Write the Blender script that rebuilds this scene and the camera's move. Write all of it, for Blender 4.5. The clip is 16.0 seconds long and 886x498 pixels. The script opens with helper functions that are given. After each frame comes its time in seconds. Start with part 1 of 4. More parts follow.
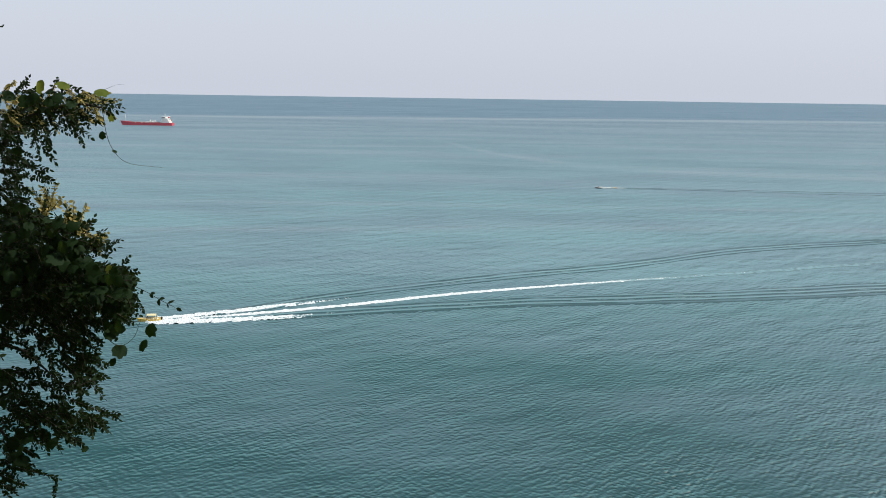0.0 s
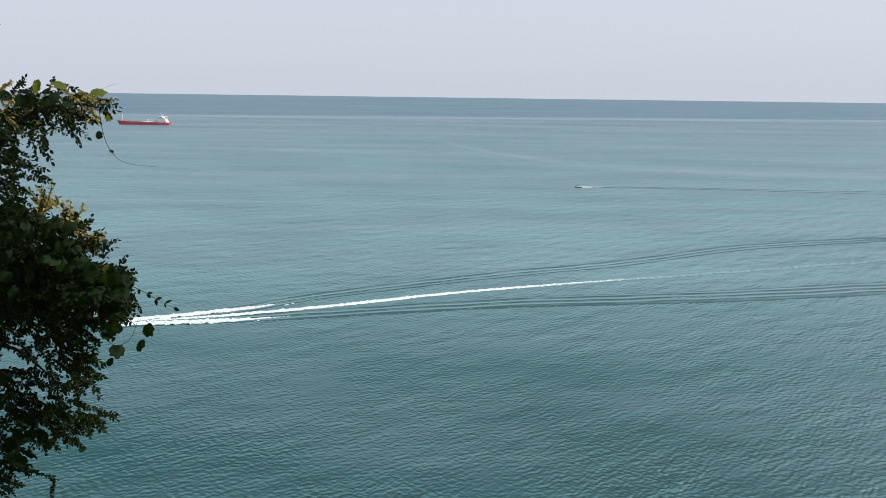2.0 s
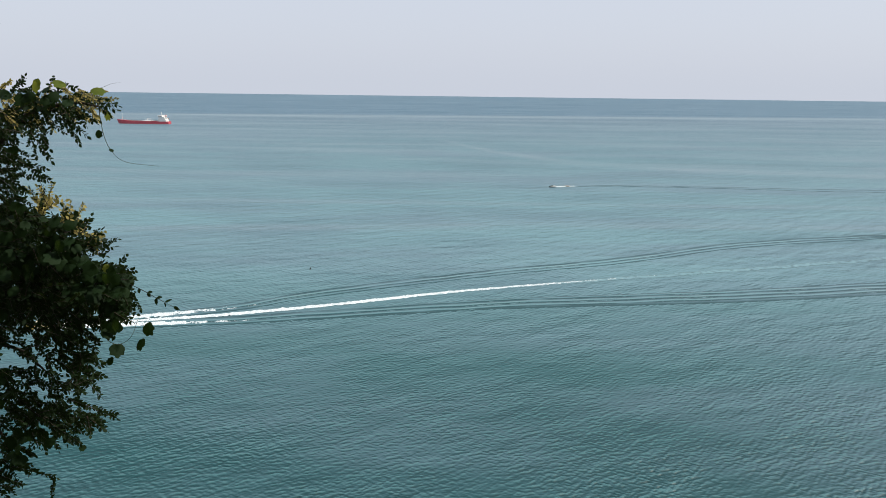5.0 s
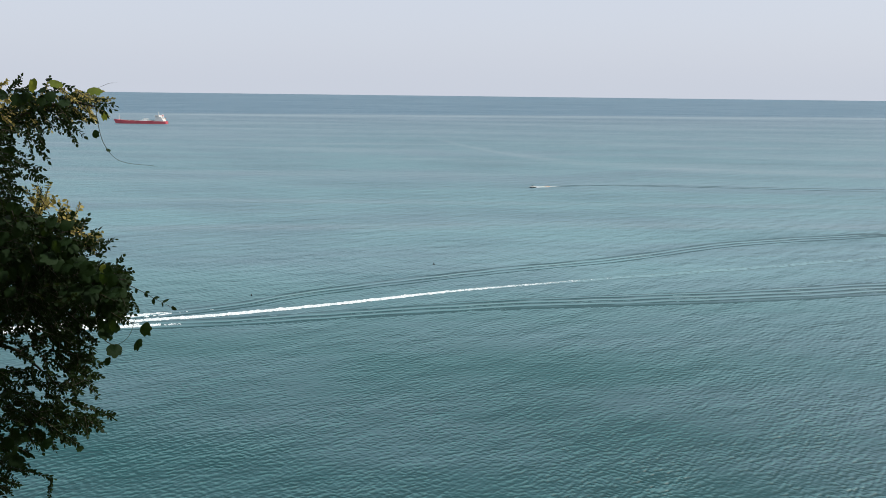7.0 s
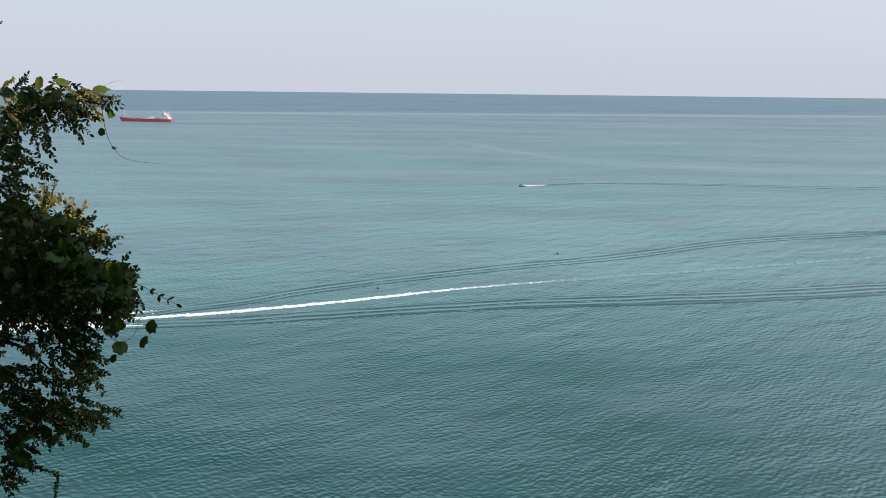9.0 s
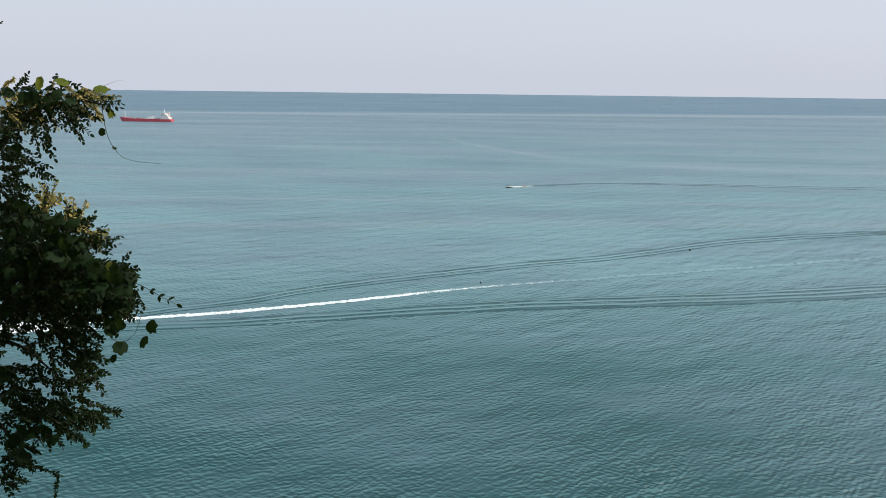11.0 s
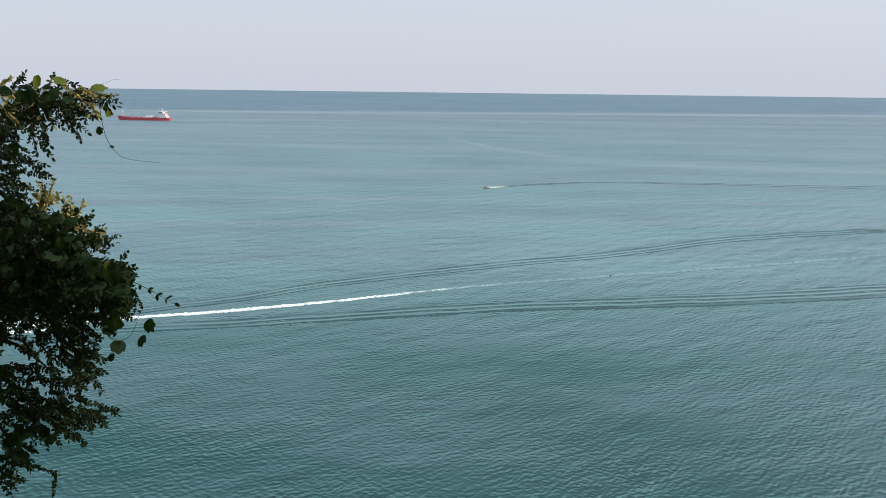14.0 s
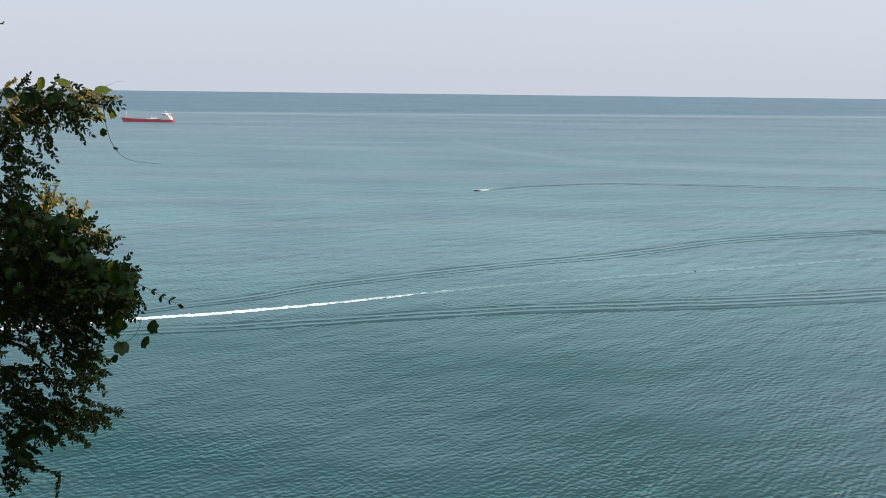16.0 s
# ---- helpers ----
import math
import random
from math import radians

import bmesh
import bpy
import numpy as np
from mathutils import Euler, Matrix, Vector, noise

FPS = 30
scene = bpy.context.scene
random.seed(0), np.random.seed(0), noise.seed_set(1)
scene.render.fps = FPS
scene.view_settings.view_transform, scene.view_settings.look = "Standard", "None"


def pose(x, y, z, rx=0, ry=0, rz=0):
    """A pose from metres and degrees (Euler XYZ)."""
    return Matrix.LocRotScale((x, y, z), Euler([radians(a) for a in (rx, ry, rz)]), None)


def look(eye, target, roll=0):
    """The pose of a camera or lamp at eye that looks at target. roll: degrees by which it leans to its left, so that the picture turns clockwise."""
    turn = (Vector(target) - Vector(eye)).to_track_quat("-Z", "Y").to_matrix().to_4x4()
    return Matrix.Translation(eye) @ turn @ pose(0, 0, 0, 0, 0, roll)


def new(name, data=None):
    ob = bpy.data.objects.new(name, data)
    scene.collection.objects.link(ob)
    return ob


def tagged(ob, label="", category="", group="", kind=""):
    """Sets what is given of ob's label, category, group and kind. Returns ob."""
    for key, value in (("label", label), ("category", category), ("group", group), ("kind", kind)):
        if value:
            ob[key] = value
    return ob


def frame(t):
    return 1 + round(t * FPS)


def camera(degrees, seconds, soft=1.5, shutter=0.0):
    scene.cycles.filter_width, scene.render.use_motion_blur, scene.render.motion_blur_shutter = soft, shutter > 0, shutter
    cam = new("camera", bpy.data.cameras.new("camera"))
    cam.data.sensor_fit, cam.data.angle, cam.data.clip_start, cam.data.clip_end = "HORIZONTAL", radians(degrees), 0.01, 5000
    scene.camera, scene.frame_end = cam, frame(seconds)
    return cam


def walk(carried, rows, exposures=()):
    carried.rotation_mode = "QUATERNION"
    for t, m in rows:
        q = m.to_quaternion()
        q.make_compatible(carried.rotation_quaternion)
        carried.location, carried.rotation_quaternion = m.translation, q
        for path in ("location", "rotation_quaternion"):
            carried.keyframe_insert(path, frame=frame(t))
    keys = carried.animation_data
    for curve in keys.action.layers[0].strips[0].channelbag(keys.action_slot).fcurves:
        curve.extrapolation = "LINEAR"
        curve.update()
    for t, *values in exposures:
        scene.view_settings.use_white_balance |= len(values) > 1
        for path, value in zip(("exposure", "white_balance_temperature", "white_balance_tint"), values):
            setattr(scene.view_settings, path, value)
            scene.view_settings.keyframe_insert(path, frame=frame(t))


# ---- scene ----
# A bay seen from a cliff top, 80 m above the water; x east, y out to sea.
EYE_Z = 80.0
cam = camera(64, 16.0, 0.5)
# seconds, tilt below the level, turn to the left, lean
VIEW = [(0, -12.9, 0.0, 0.82), (0.5, -12.941, 0.014, 0.801), (1, -12.927, -0.099, 0.783), (1.5, -12.957, -0.143, 0.764), (2, -12.962, -0.199, 0.753),
        (2.5, -12.989, -0.244, 0.742), (3, -13.061, -0.287, 0.73), (3.5, -13.087, -0.236, 0.719), (4, -13.045, -0.198, 0.713), (6.5, -13.081, -0.269, 0.681),
        (7, -13.085, -0.402, 0.675), (7.5, -13.211, -0.509, 0.666), (8, -13.258, -0.4, 0.658), (8.5, -13.279, -0.032, 0.649), (9, -13.261, -0.013, 0.641),
        (11.5, -13.247, 0.01, 0.673), (12, -13.267, -0.047, 0.679), (12.5, -13.355, -0.226, 0.686), (13, -13.365, -0.226, 0.689), (13.5, -13.342, -0.218, 0.691),
        (14, -13.34, -0.152, 0.694), (14.5, -13.315, -0.019, 0.697), (15, -13.266, 0.02, 0.682), (15.5, -13.216, 0.068, 0.667), (16, -13.222, 0.099, 0.652)]
walk(cam, [(t, pose(0, 0, EYE_Z, 90 + tilt, 0, turn) @ pose(0, 0, 0, 0, 0, lean)) for t, tilt, turn, lean in VIEW],
     exposures=[(0, 0.2), (16, 0.2)])

# ---- light ----
SUN_EL, SUN_AZ = 48.0, 92.0   # degrees; azimuth from the view axis to the right
world = bpy.data.worlds.new("hazy_sky")
scene.world = world
world.use_nodes = True
wn, wl = world.node_tree.nodes, world.node_tree.links
wn.clear()
sky = wn.new("ShaderNodeTexSky")
sky.sky_type, sky.sun_disc = "NISHITA", False
sky.sun_elevation, sky.sun_rotation = radians(SUN_EL), radians(SUN_AZ)
sky.altitude, sky.air_density, sky.dust_density, sky.ozone_density = 80, 1.0, 4.0, 1.5
haze = wn.new("ShaderNodeMix")
haze.data_type = "RGBA"
haze.inputs["Factor"].default_value = 0.82
haze.inputs["B"].default_value = (6.2, 6.64, 7.6, 1)
bg = wn.new("ShaderNodeBackground")
bg.inputs["Strength"].default_value = 0.1
wo = wn.new("ShaderNodeOutputWorld")
wl.new(sky.outputs[0], haze.inputs["A"])
wl.new(haze.outputs["Result"], bg.inputs["Color"])
wl.new(bg.outputs[0], wo.inputs["Surface"])

lamp = bpy.data.lights.new("sun", "SUN")
lamp.energy, lamp.angle, lamp.color = 3.4, radians(0.6), (1.0, 0.93, 0.82)
sun = new("sun", lamp)
sx, sy, sz = (math.sin(radians(SUN_AZ)) * math.cos(radians(SUN_EL)), math.cos(radians(SUN_AZ)) * math.cos(radians(SUN_EL)), math.sin(radians(SUN_EL)))
sun.matrix_world = look((sx * 300, sy * 300, sz * 300 + 80), (0, 0, 80))


# ---- materials ----
class Mat:
    """A node material with a few short calls."""

    def __init__(self, name):
        self.m = bpy.data.materials.new(name)
        self.m.use_nodes = True
        self.t = self.m.node_tree
        self.t.nodes.clear()
        self.out = self.add("ShaderNodeOutputMaterial")

    def add(self, kind, **sets):
        n = self.t.nodes.new(kind)
        for k, v in sets.items():
            if k == "noise_scale":
                n.inputs["Scale"].default_value = v
            elif k == "detail":
                n.inputs["Detail"].default_value = v
            elif k == "rough":
                n.inputs["Roughness"].default_value = v
            elif k == "operation":
                n.operation = v
            elif k == "data_type":
                n.data_type = v
        return n

    def link(self, a, b):
        self.t.links.new(a, b)

    def coords(self, which="Object", scale=(1, 1, 1), turn=0.0):
        if which == "World":
            src = self.add("ShaderNodeNewGeometry").outputs["Position"]
        else:
            src = self.add("ShaderNodeTexCoord").outputs[which]
        mp = self.add("ShaderNodeMapping")
        mp.inputs["Scale"].default_value = scale
        mp.inputs["Rotation"].default_value = (0, 0, radians(turn))
        self.link(src, mp.inputs["Vector"])
        return mp.outputs[0]

    def noise(self, vec, scale, detail=3.0, rough=0.55):
        n = self.add("ShaderNodeTexNoise", noise_scale=scale, detail=detail, rough=rough)
        self.link(vec, n.inputs["Vector"])
        return n.outputs["Fac"]

    def remap(self, fac, a, b, c, d):
        n = self.add("ShaderNodeMapRange")
        for i, v in enumerate((a, b, c, d)):
            n.inputs[1 + i].default_value = v
        self.link(fac, n.inputs[0])
        return n.outputs[0]

    def math(self, op, a, b):
        n = self.add("ShaderNodeMath", operation=op)
        for i, v in enumerate((a, b)):
            if isinstance(v, (int, float)):
                n.inputs[i].default_value = v
            else:
                self.link(v, n.inputs[i])
        return n.outputs[0]

    def mix(self, fac, a, b):
        n = self.add("ShaderNodeMix", data_type="RGBA")
        if isinstance(fac, (int, float)):
            n.inputs["Factor"].default_value = fac
        else:
            self.link(fac, n.inputs["Factor"])
        for key, v in (("A", a), ("B", b)):
            if isinstance(v, tuple):
                n.inputs[key].default_value = (*v, 1)
            else:
                self.link(v, n.inputs[key])
        return n.outputs["Result"]

    def bump(self, height, strength, distance):
        n = self.add("ShaderNodeBump")
        if isinstance(strength, (int, float)):
            n.inputs["Strength"].default_value = strength
        else:
            self.link(strength, n.inputs["Strength"])
        n.inputs["Distance"].default_value = distance
        self.link(height, n.inputs["Height"])
        return n.outputs[0]

    def surface(self, color, rough=0.5, metal=0.0, normal=None, ior=1.45):
        p = self.add("ShaderNodeBsdfPrincipled")
        for key, v in (("Base Color", color), ("Roughness", rough), ("Metallic", metal), ("IOR", ior)):
            if isinstance(v, tuple):
                p.inputs[key].default_value = (*v, 1)
            elif isinstance(v, (int, float)):
                p.inputs[key].default_value = v
            else:
                self.link(v, p.inputs[key])
        if normal is not None:
            self.link(normal, p.inputs["Normal"])
        self.link(p.outputs[0], self.out.inputs["Surface"])
        return p


def painted(name, color, rough=0.45, grain=6.0, amount=0.12, metal=0.0):
    """Paint, plastic or metal with faint blotches and grime of its own."""
    m = Mat(name)
    v = m.coords("Object")
    blot = m.remap(m.noise(v, grain * 0.15, 4), 0.3, 0.7, 0, 1)
    fine = m.remap(m.noise(v, grain * 2, 3), 0.3, 0.7, 0, amount)
    dark = tuple(c * (1 - 2.2 * amount) for c in color)
    col = m.mix(blot, color, dark)
    col = m.mix(fine, col, tuple(c * 0.6 for c in color))
    m.surface(col, m.remap(blot, 0, 1, rough, min(1, rough + 0.15)), metal, m.bump(fine, 0.15, 0.02))
    return m.m


def sea_material(name="sea_water", chop=1.0, bubbles=0.0, rest=0.010, rise=0.066):
    """Water; chop: how rough its small ripples are, bubbles: how milky it is, rest and rise: middle and span of the
    heights painted from dark troughs to pale crests.
    """
    m = Mat(name)
    # slicks and wind streaks, long across the view, fixed over the bottom
    bands = m.noise(m.coords("World", (0.0016, 0.011, 1), 4), 1.0, 4.0, 0.6)
    patches = m.noise(m.coords("World", (0.008, 0.02, 1), -8), 1.0, 3.0, 0.6)
    streaks = m.noise(m.coords("World", (0.0024, 0.021, 1), 3), 1.0, 5.0, 0.62)
    both = m.math("ADD", m.math("MULTIPLY", bands, 0.75), m.math("MULTIPLY", patches, 0.25))
    calm = m.remap(both, 0.40, 0.60, 0, 1)
    sep = m.add("ShaderNodeSeparateXYZ")
    m.link(m.add("ShaderNodeNewGeometry").outputs["Position"], sep.inputs[0])
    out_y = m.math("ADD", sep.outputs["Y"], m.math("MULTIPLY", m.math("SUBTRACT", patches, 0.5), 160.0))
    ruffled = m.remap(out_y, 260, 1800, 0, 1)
    # paler from 140 to 300 m: grazing sky reflection painted into the colour
    far_sheen = m.remap(out_y, 140, 300, 0, 1)
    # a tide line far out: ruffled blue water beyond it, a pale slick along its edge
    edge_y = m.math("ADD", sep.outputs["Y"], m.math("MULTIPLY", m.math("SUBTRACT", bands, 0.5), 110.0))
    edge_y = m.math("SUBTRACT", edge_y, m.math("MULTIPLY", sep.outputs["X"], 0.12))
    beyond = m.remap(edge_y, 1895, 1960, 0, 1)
    rim = m.math("MULTIPLY", m.remap(edge_y, 1720, 1860, 0, 1), m.remap(edge_y, 1890, 1930, 1, 0))
    slick = m.math("MULTIPLY", m.remap(streaks, 0.535, 0.60, 0, 1), m.remap(out_y, 420, 700, 0, 1))
    slick = m.math("MULTIPLY", slick, m.remap(edge_y, 1600, 1850, 1, 0))
    slick = m.math("MAXIMUM", m.math("MULTIPLY", slick, 0.55), m.math("MULTIPLY", rim, 0.9))
    # two long slicks across the bay, and one that curves away seaward
    wander = m.math("MULTIPLY", m.math("SUBTRACT", streaks, 0.5), 45.0)
    curve = m.math("MULTIPLY", m.math("POWER", math.e, m.math("MULTIPLY", sep.outputs["X"], -0.01)), 400.0)
    tilted = m.math("SUBTRACT", sep.outputs["Y"], m.math("MULTIPLY", sep.outputs["X"], 0.06))
    for line, at_y, half, part_of in ((sep.outputs["Y"], 485.0, 8.0, 0.55), (tilted, 397.0, 10.0, 0.6), (m.math("SUBTRACT", sep.outputs["Y"], curve), 672.0, 24.0, 0.9)):
        away = m.math("ABSOLUTE", m.math("SUBTRACT", m.math("ADD", line, wander), at_y), 0)
        lane = m.math("MULTIPLY", m.remap(away, half * 0.3, half * 1.5, part_of, 0), m.remap(patches, 0.36, 0.52, 0.35, 1))
        if at_y > 600:
            lane = m.math("MULTIPLY", lane, m.remap(sep.outputs["X"], -15, 30, 0, 1))
        slick = m.math("MAXIMUM", slick, lane)
    # ripples: short crests, lying a little askew
    r1 = m.noise(m.coords("Object", (0.55, 1.5, 1), 24), 1.2, 3.0, 0.6)
    r2 = m.noise(m.coords("Object", (0.4, 1.1, 1), -18), 0.40, 4.0, 0.6)
    r3 = m.noise(m.coords("Object", (0.3, 1.0, 1), 6), 0.09, 3.0, 0.6)
    r4 = m.noise(m.coords("Object", (0.75, 0.85, 1), 15), 0.8, 3.0, 0.6)
    h = m.math("ADD", m.math("MULTIPLY", r1, 0.45), m.math("MULTIPLY", r2, 1.1))
    h = m.math("ADD", h, m.math("MULTIPLY", r3, 2.2))
    open_sea = m.remap(out_y, 200, 650, 0.20, 1)
    strength = m.math("ADD", m.math("MULTIPLY", open_sea, m.remap(calm, 0, 1, 1.0, 0.6)), m.math("MULTIPLY", ruffled, 0.8))
    strength = m.math("MULTIPLY", strength, m.remap(slick, 0, 1, 1.0, 0.55))
    nrm = m.bump(h, m.math("MULTIPLY", strength, chop), 0.45)
    col = m.mix(far_sheen, (0.008, 0.062, 0.067), (0.122, 0.230, 0.254))
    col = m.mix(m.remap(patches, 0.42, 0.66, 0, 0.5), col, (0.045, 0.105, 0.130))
    # farther out the colour turns darker and bluer
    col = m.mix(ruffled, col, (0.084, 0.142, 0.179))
    # smoother water's mirrored sky, put in as a lavender tint
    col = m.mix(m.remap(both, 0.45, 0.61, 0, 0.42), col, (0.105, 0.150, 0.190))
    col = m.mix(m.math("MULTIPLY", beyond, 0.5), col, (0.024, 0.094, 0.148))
    # the slicks' pale sky sheen is mixed into the colour too
    col = m.mix(m.math("MULTIPLY", slick, 0.7), col, (0.165, 0.225, 0.255))
    crest = m.mix(far_sheen, (0.066, 0.166, 0.176), (0.166, 0.276, 0.296))
    # wave shading painted by height and ripple noise: crests paler, troughs darker
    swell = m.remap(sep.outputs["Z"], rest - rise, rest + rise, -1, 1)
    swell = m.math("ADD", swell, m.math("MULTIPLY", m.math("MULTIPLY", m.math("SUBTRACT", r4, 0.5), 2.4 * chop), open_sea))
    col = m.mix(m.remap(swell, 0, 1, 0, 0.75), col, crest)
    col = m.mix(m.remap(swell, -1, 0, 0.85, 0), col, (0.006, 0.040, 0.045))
    col = m.mix(bubbles, col, (0.26, 0.40, 0.42))
    rough = m.math("ADD", m.remap(calm, 0, 1, 0.54, 0.48), m.math("MULTIPLY", ruffled, -0.08))
    # light from the depths, and the gloss over it
    body = m.add("ShaderNodeBsdfDiffuse")
    m.link(nrm, body.inputs["Normal"])
    m.link(col, body.inputs["Color"])
    gloss = m.surface((0.0, 0.0, 0.0), rough, 0.0, nrm, 1.35)
    both_ways = m.add("ShaderNodeAddShader")
    m.link(body.outputs[0], both_ways.inputs[0])
    m.link(gloss.outputs[0], both_ways.inputs[1])
    m.link(both_ways.outputs[0], m.out.inputs["Surface"])
    return m.m


def foam_material():
    m = Mat("sea_foam")
    v = m.coords("World")
    n = m.noise(v, 2.2, 4.0, 0.65)
    col = m.mix(m.remap(n, 0.35, 0.6, 0, 1), (0.40, 0.49, 0.51), (0.74, 0.77, 0.77))
    m.surface(col, 0.75, 0.0, m.bump(n, 0.6, 0.15))
    return m.m


def leaf_material(name, dark, light, glow, share=0.35):
    """Leaves: glossy tops, light passing through; each leaf its own shade."""
    m = Mat(name)
    rnd = m.add("ShaderNodeNewGeometry").outputs["Random Per Island"]
    rnd2 = m.add("ShaderNodeObjectInfo").outputs["Random"]
    fac = m.math("FRACT", m.math("ADD", rnd, rnd2), 0)
    blot = m.noise(m.coords("Object"), 30.0, 2)
    fac = m.math("ADD", m.math("MULTIPLY", fac, 0.75), m.math("MULTIPLY", blot, 0.25))
    col = m.mix(fac, dark, light)
    p = m.surface(col, 0.62, 0.0, m.bump(blot, 0.3, 0.01), 1.2)
    tr = m.add("ShaderNodeBsdfTranslucent")
    m.link(m.mix(fac, glow, tuple(c * 0.7 for c in glow)), tr.inputs["Color"])
    mx = m.add("ShaderNodeMixShader")
    mx.inputs[0].default_value = share
    m.link(p.outputs[0], mx.inputs[1])
    m.link(tr.outputs[0], mx.inputs[2])
    m.link(mx.outputs[0], m.out.inputs["Surface"])
    return m.m


def ground_material():
    m = Mat("cliff_soil")
    v = m.coords("World")
    a = m.remap(m.noise(v, 0.35, 5), 0.4, 0.6, 0, 1)
    f = m.noise(v, 6.0, 4)
    col = m.mix(a, (0.06, 0.055, 0.035), (0.03, 0.05, 0.016))
    col = m.mix(m.remap(f, 0.3, 0.7, 0, 0.6), col, (0.08, 0.075, 0.05))
    m.surface(col, 0.9, 0.0, m.bump(f, 0.7, 0.1))
    return m.m


def bark_material():
    m = Mat("bark")
    v = m.coords("Object", (1, 1, 0.25))
    n = m.noise(v, 14.0, 5, 0.65)
    m.surface(m.mix(m.remap(n, 0.3, 0.7, 0, 1), (0.02, 0.016, 0.012), (0.06, 0.05, 0.035)), 0.85, 0.0, m.bump(n, 0.8, 0.02))
    return m.m


# wakes: rest set high, so their dark shading comes from the colour
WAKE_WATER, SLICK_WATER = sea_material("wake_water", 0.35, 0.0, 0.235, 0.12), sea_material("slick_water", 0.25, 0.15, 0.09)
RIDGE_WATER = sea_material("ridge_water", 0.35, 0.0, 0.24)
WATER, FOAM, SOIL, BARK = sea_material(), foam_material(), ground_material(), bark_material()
# LEAF_TREE and LEAF_VINE hold the crown's shade in near-black colours
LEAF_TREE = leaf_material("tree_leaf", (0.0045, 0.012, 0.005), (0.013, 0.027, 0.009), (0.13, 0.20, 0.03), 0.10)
# brighter copies of both leaf materials, direct sunlight painted in
LEAF_SUN_LIT = leaf_material("sun_lit_leaf", (0.13, 0.115, 0.028), (0.62, 0.51, 0.19), (0.50, 0.42, 0.10), 0.34)
LEAF_VINE_SUN_LIT = leaf_material("sun_lit_vine_leaf", (0.09, 0.13, 0.022), (0.20, 0.23, 0.05), (0.36, 0.40, 0.05), 0.4)
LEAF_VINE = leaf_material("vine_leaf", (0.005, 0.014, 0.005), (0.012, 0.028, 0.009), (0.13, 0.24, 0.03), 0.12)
STEM = painted("green_stem", (0.06, 0.07, 0.03), 0.6, 20)
HULL_RED = painted("red_hull_paint", (0.60, 0.10, 0.125), 0.5, 0.6, 0.10)
DECK_RED = painted("red_brown_deck", (0.36, 0.10, 0.08), 0.7, 0.6, 0.12)
SHIP_WHITE = painted("ship_white_paint", (0.80, 0.79, 0.76), 0.4, 0.6, 0.05)
SHIP_GREY = painted("ship_grey_steel", (0.45, 0.46, 0.46), 0.5, 0.8, 0.1)
WINDOW_DARK = painted("dark_window_glass", (0.02, 0.025, 0.03), 0.08, 4, 0.05)
BOAT_YELLOW = painted("yellow_gelcoat", (0.62, 0.44, 0.10), 0.3, 5, 0.06)
BOAT_DARK = painted("dark_hull_gelcoat", (0.035, 0.04, 0.05), 0.3, 5, 0.06)
BOAT_WHITE = painted("white_gelcoat", (0.78, 0.77, 0.72), 0.3, 5, 0.05)
CANVAS = painted("cream_canvas", (0.66, 0.60, 0.36), 0.8, 12, 0.08)
ORANGE = painted("orange_vinyl", (0.62, 0.26, 0.09), 0.5, 8, 0.08)
RAFT_VINYL = painted("faded_orange_vinyl", (0.68, 0.45, 0.30), 0.5, 8, 0.08)
BLACK = painted("black_engine_cowl", (0.02, 0.02, 0.022), 0.35, 8, 0.05)
CHROME = painted("steel_tube", (0.55, 0.55, 0.55), 0.25, 8, 0.04, 0.9)
FEATHER = painted("dark_feathers", (0.05, 0.045, 0.04), 0.8, 30, 0.1)


# ---- mesh helpers ----
def part(name, bm, material, parent=None, label=""):
    """Links a bmesh as one mesh object, under a thing or a part."""
    me = bpy.data.meshes.new(name)
    bm.to_mesh(me)
    bm.free()
    me.materials.append(material)
    ob = new(name, me)
    ob.parent = parent
    if label:
        ob["label"] = label
    return ob


def shape(name, verts, faces, material, parent=None, smooth=False, label=""):
    """The same from vertex and face lists."""
    me = bpy.data.meshes.new(name)
    me.from_pydata([tuple(v) for v in verts], [], faces)
    if smooth:
        me.polygons.foreach_set("use_smooth", [True] * len(me.polygons))
    me.materials.append(material)
    ob = new(name, me)
    ob.parent = parent
    if label:
        ob["label"] = label
    return ob


def grid_faces(rows, cols, wrap=False):
    last = cols if wrap else cols - 1
    i, j = np.meshgrid(np.arange(rows - 1), np.arange(last), indexing="ij")
    k = (j + 1) % cols
    return np.stack([i * cols + j, i * cols + k, (i + 1) * cols + k, (i + 1) * cols + j], -1).reshape(-1, 4)


def sheet(name, X, Y, Z, material, parent=None, wrap=False, smooth=True, turned=False):
    """A surface from arrays of the same shape."""
    rows, cols = X.shape
    co = np.stack([X, Y, Z], -1).reshape(-1, 3).astype(np.float32)
    fa = grid_faces(rows, cols, wrap).astype(np.int32)
    if turned:
        fa = np.ascontiguousarray(fa[:, ::-1])
    me = bpy.data.meshes.new(name)
    me.vertices.add(len(co))
    me.vertices.foreach_set("co", co.ravel())
    me.loops.add(fa.size)
    me.loops.foreach_set("vertex_index", fa.ravel())
    me.polygons.add(len(fa))
    me.polygons.foreach_set("loop_start", np.arange(0, fa.size, 4, dtype=np.int32))
    me.polygons.foreach_set("use_smooth", np.full(len(fa), smooth))
    me.update(calc_edges=True)
    me.validate()
    me.materials.append(material)
    ob = new(name, me)
    ob.parent = parent
    return ob


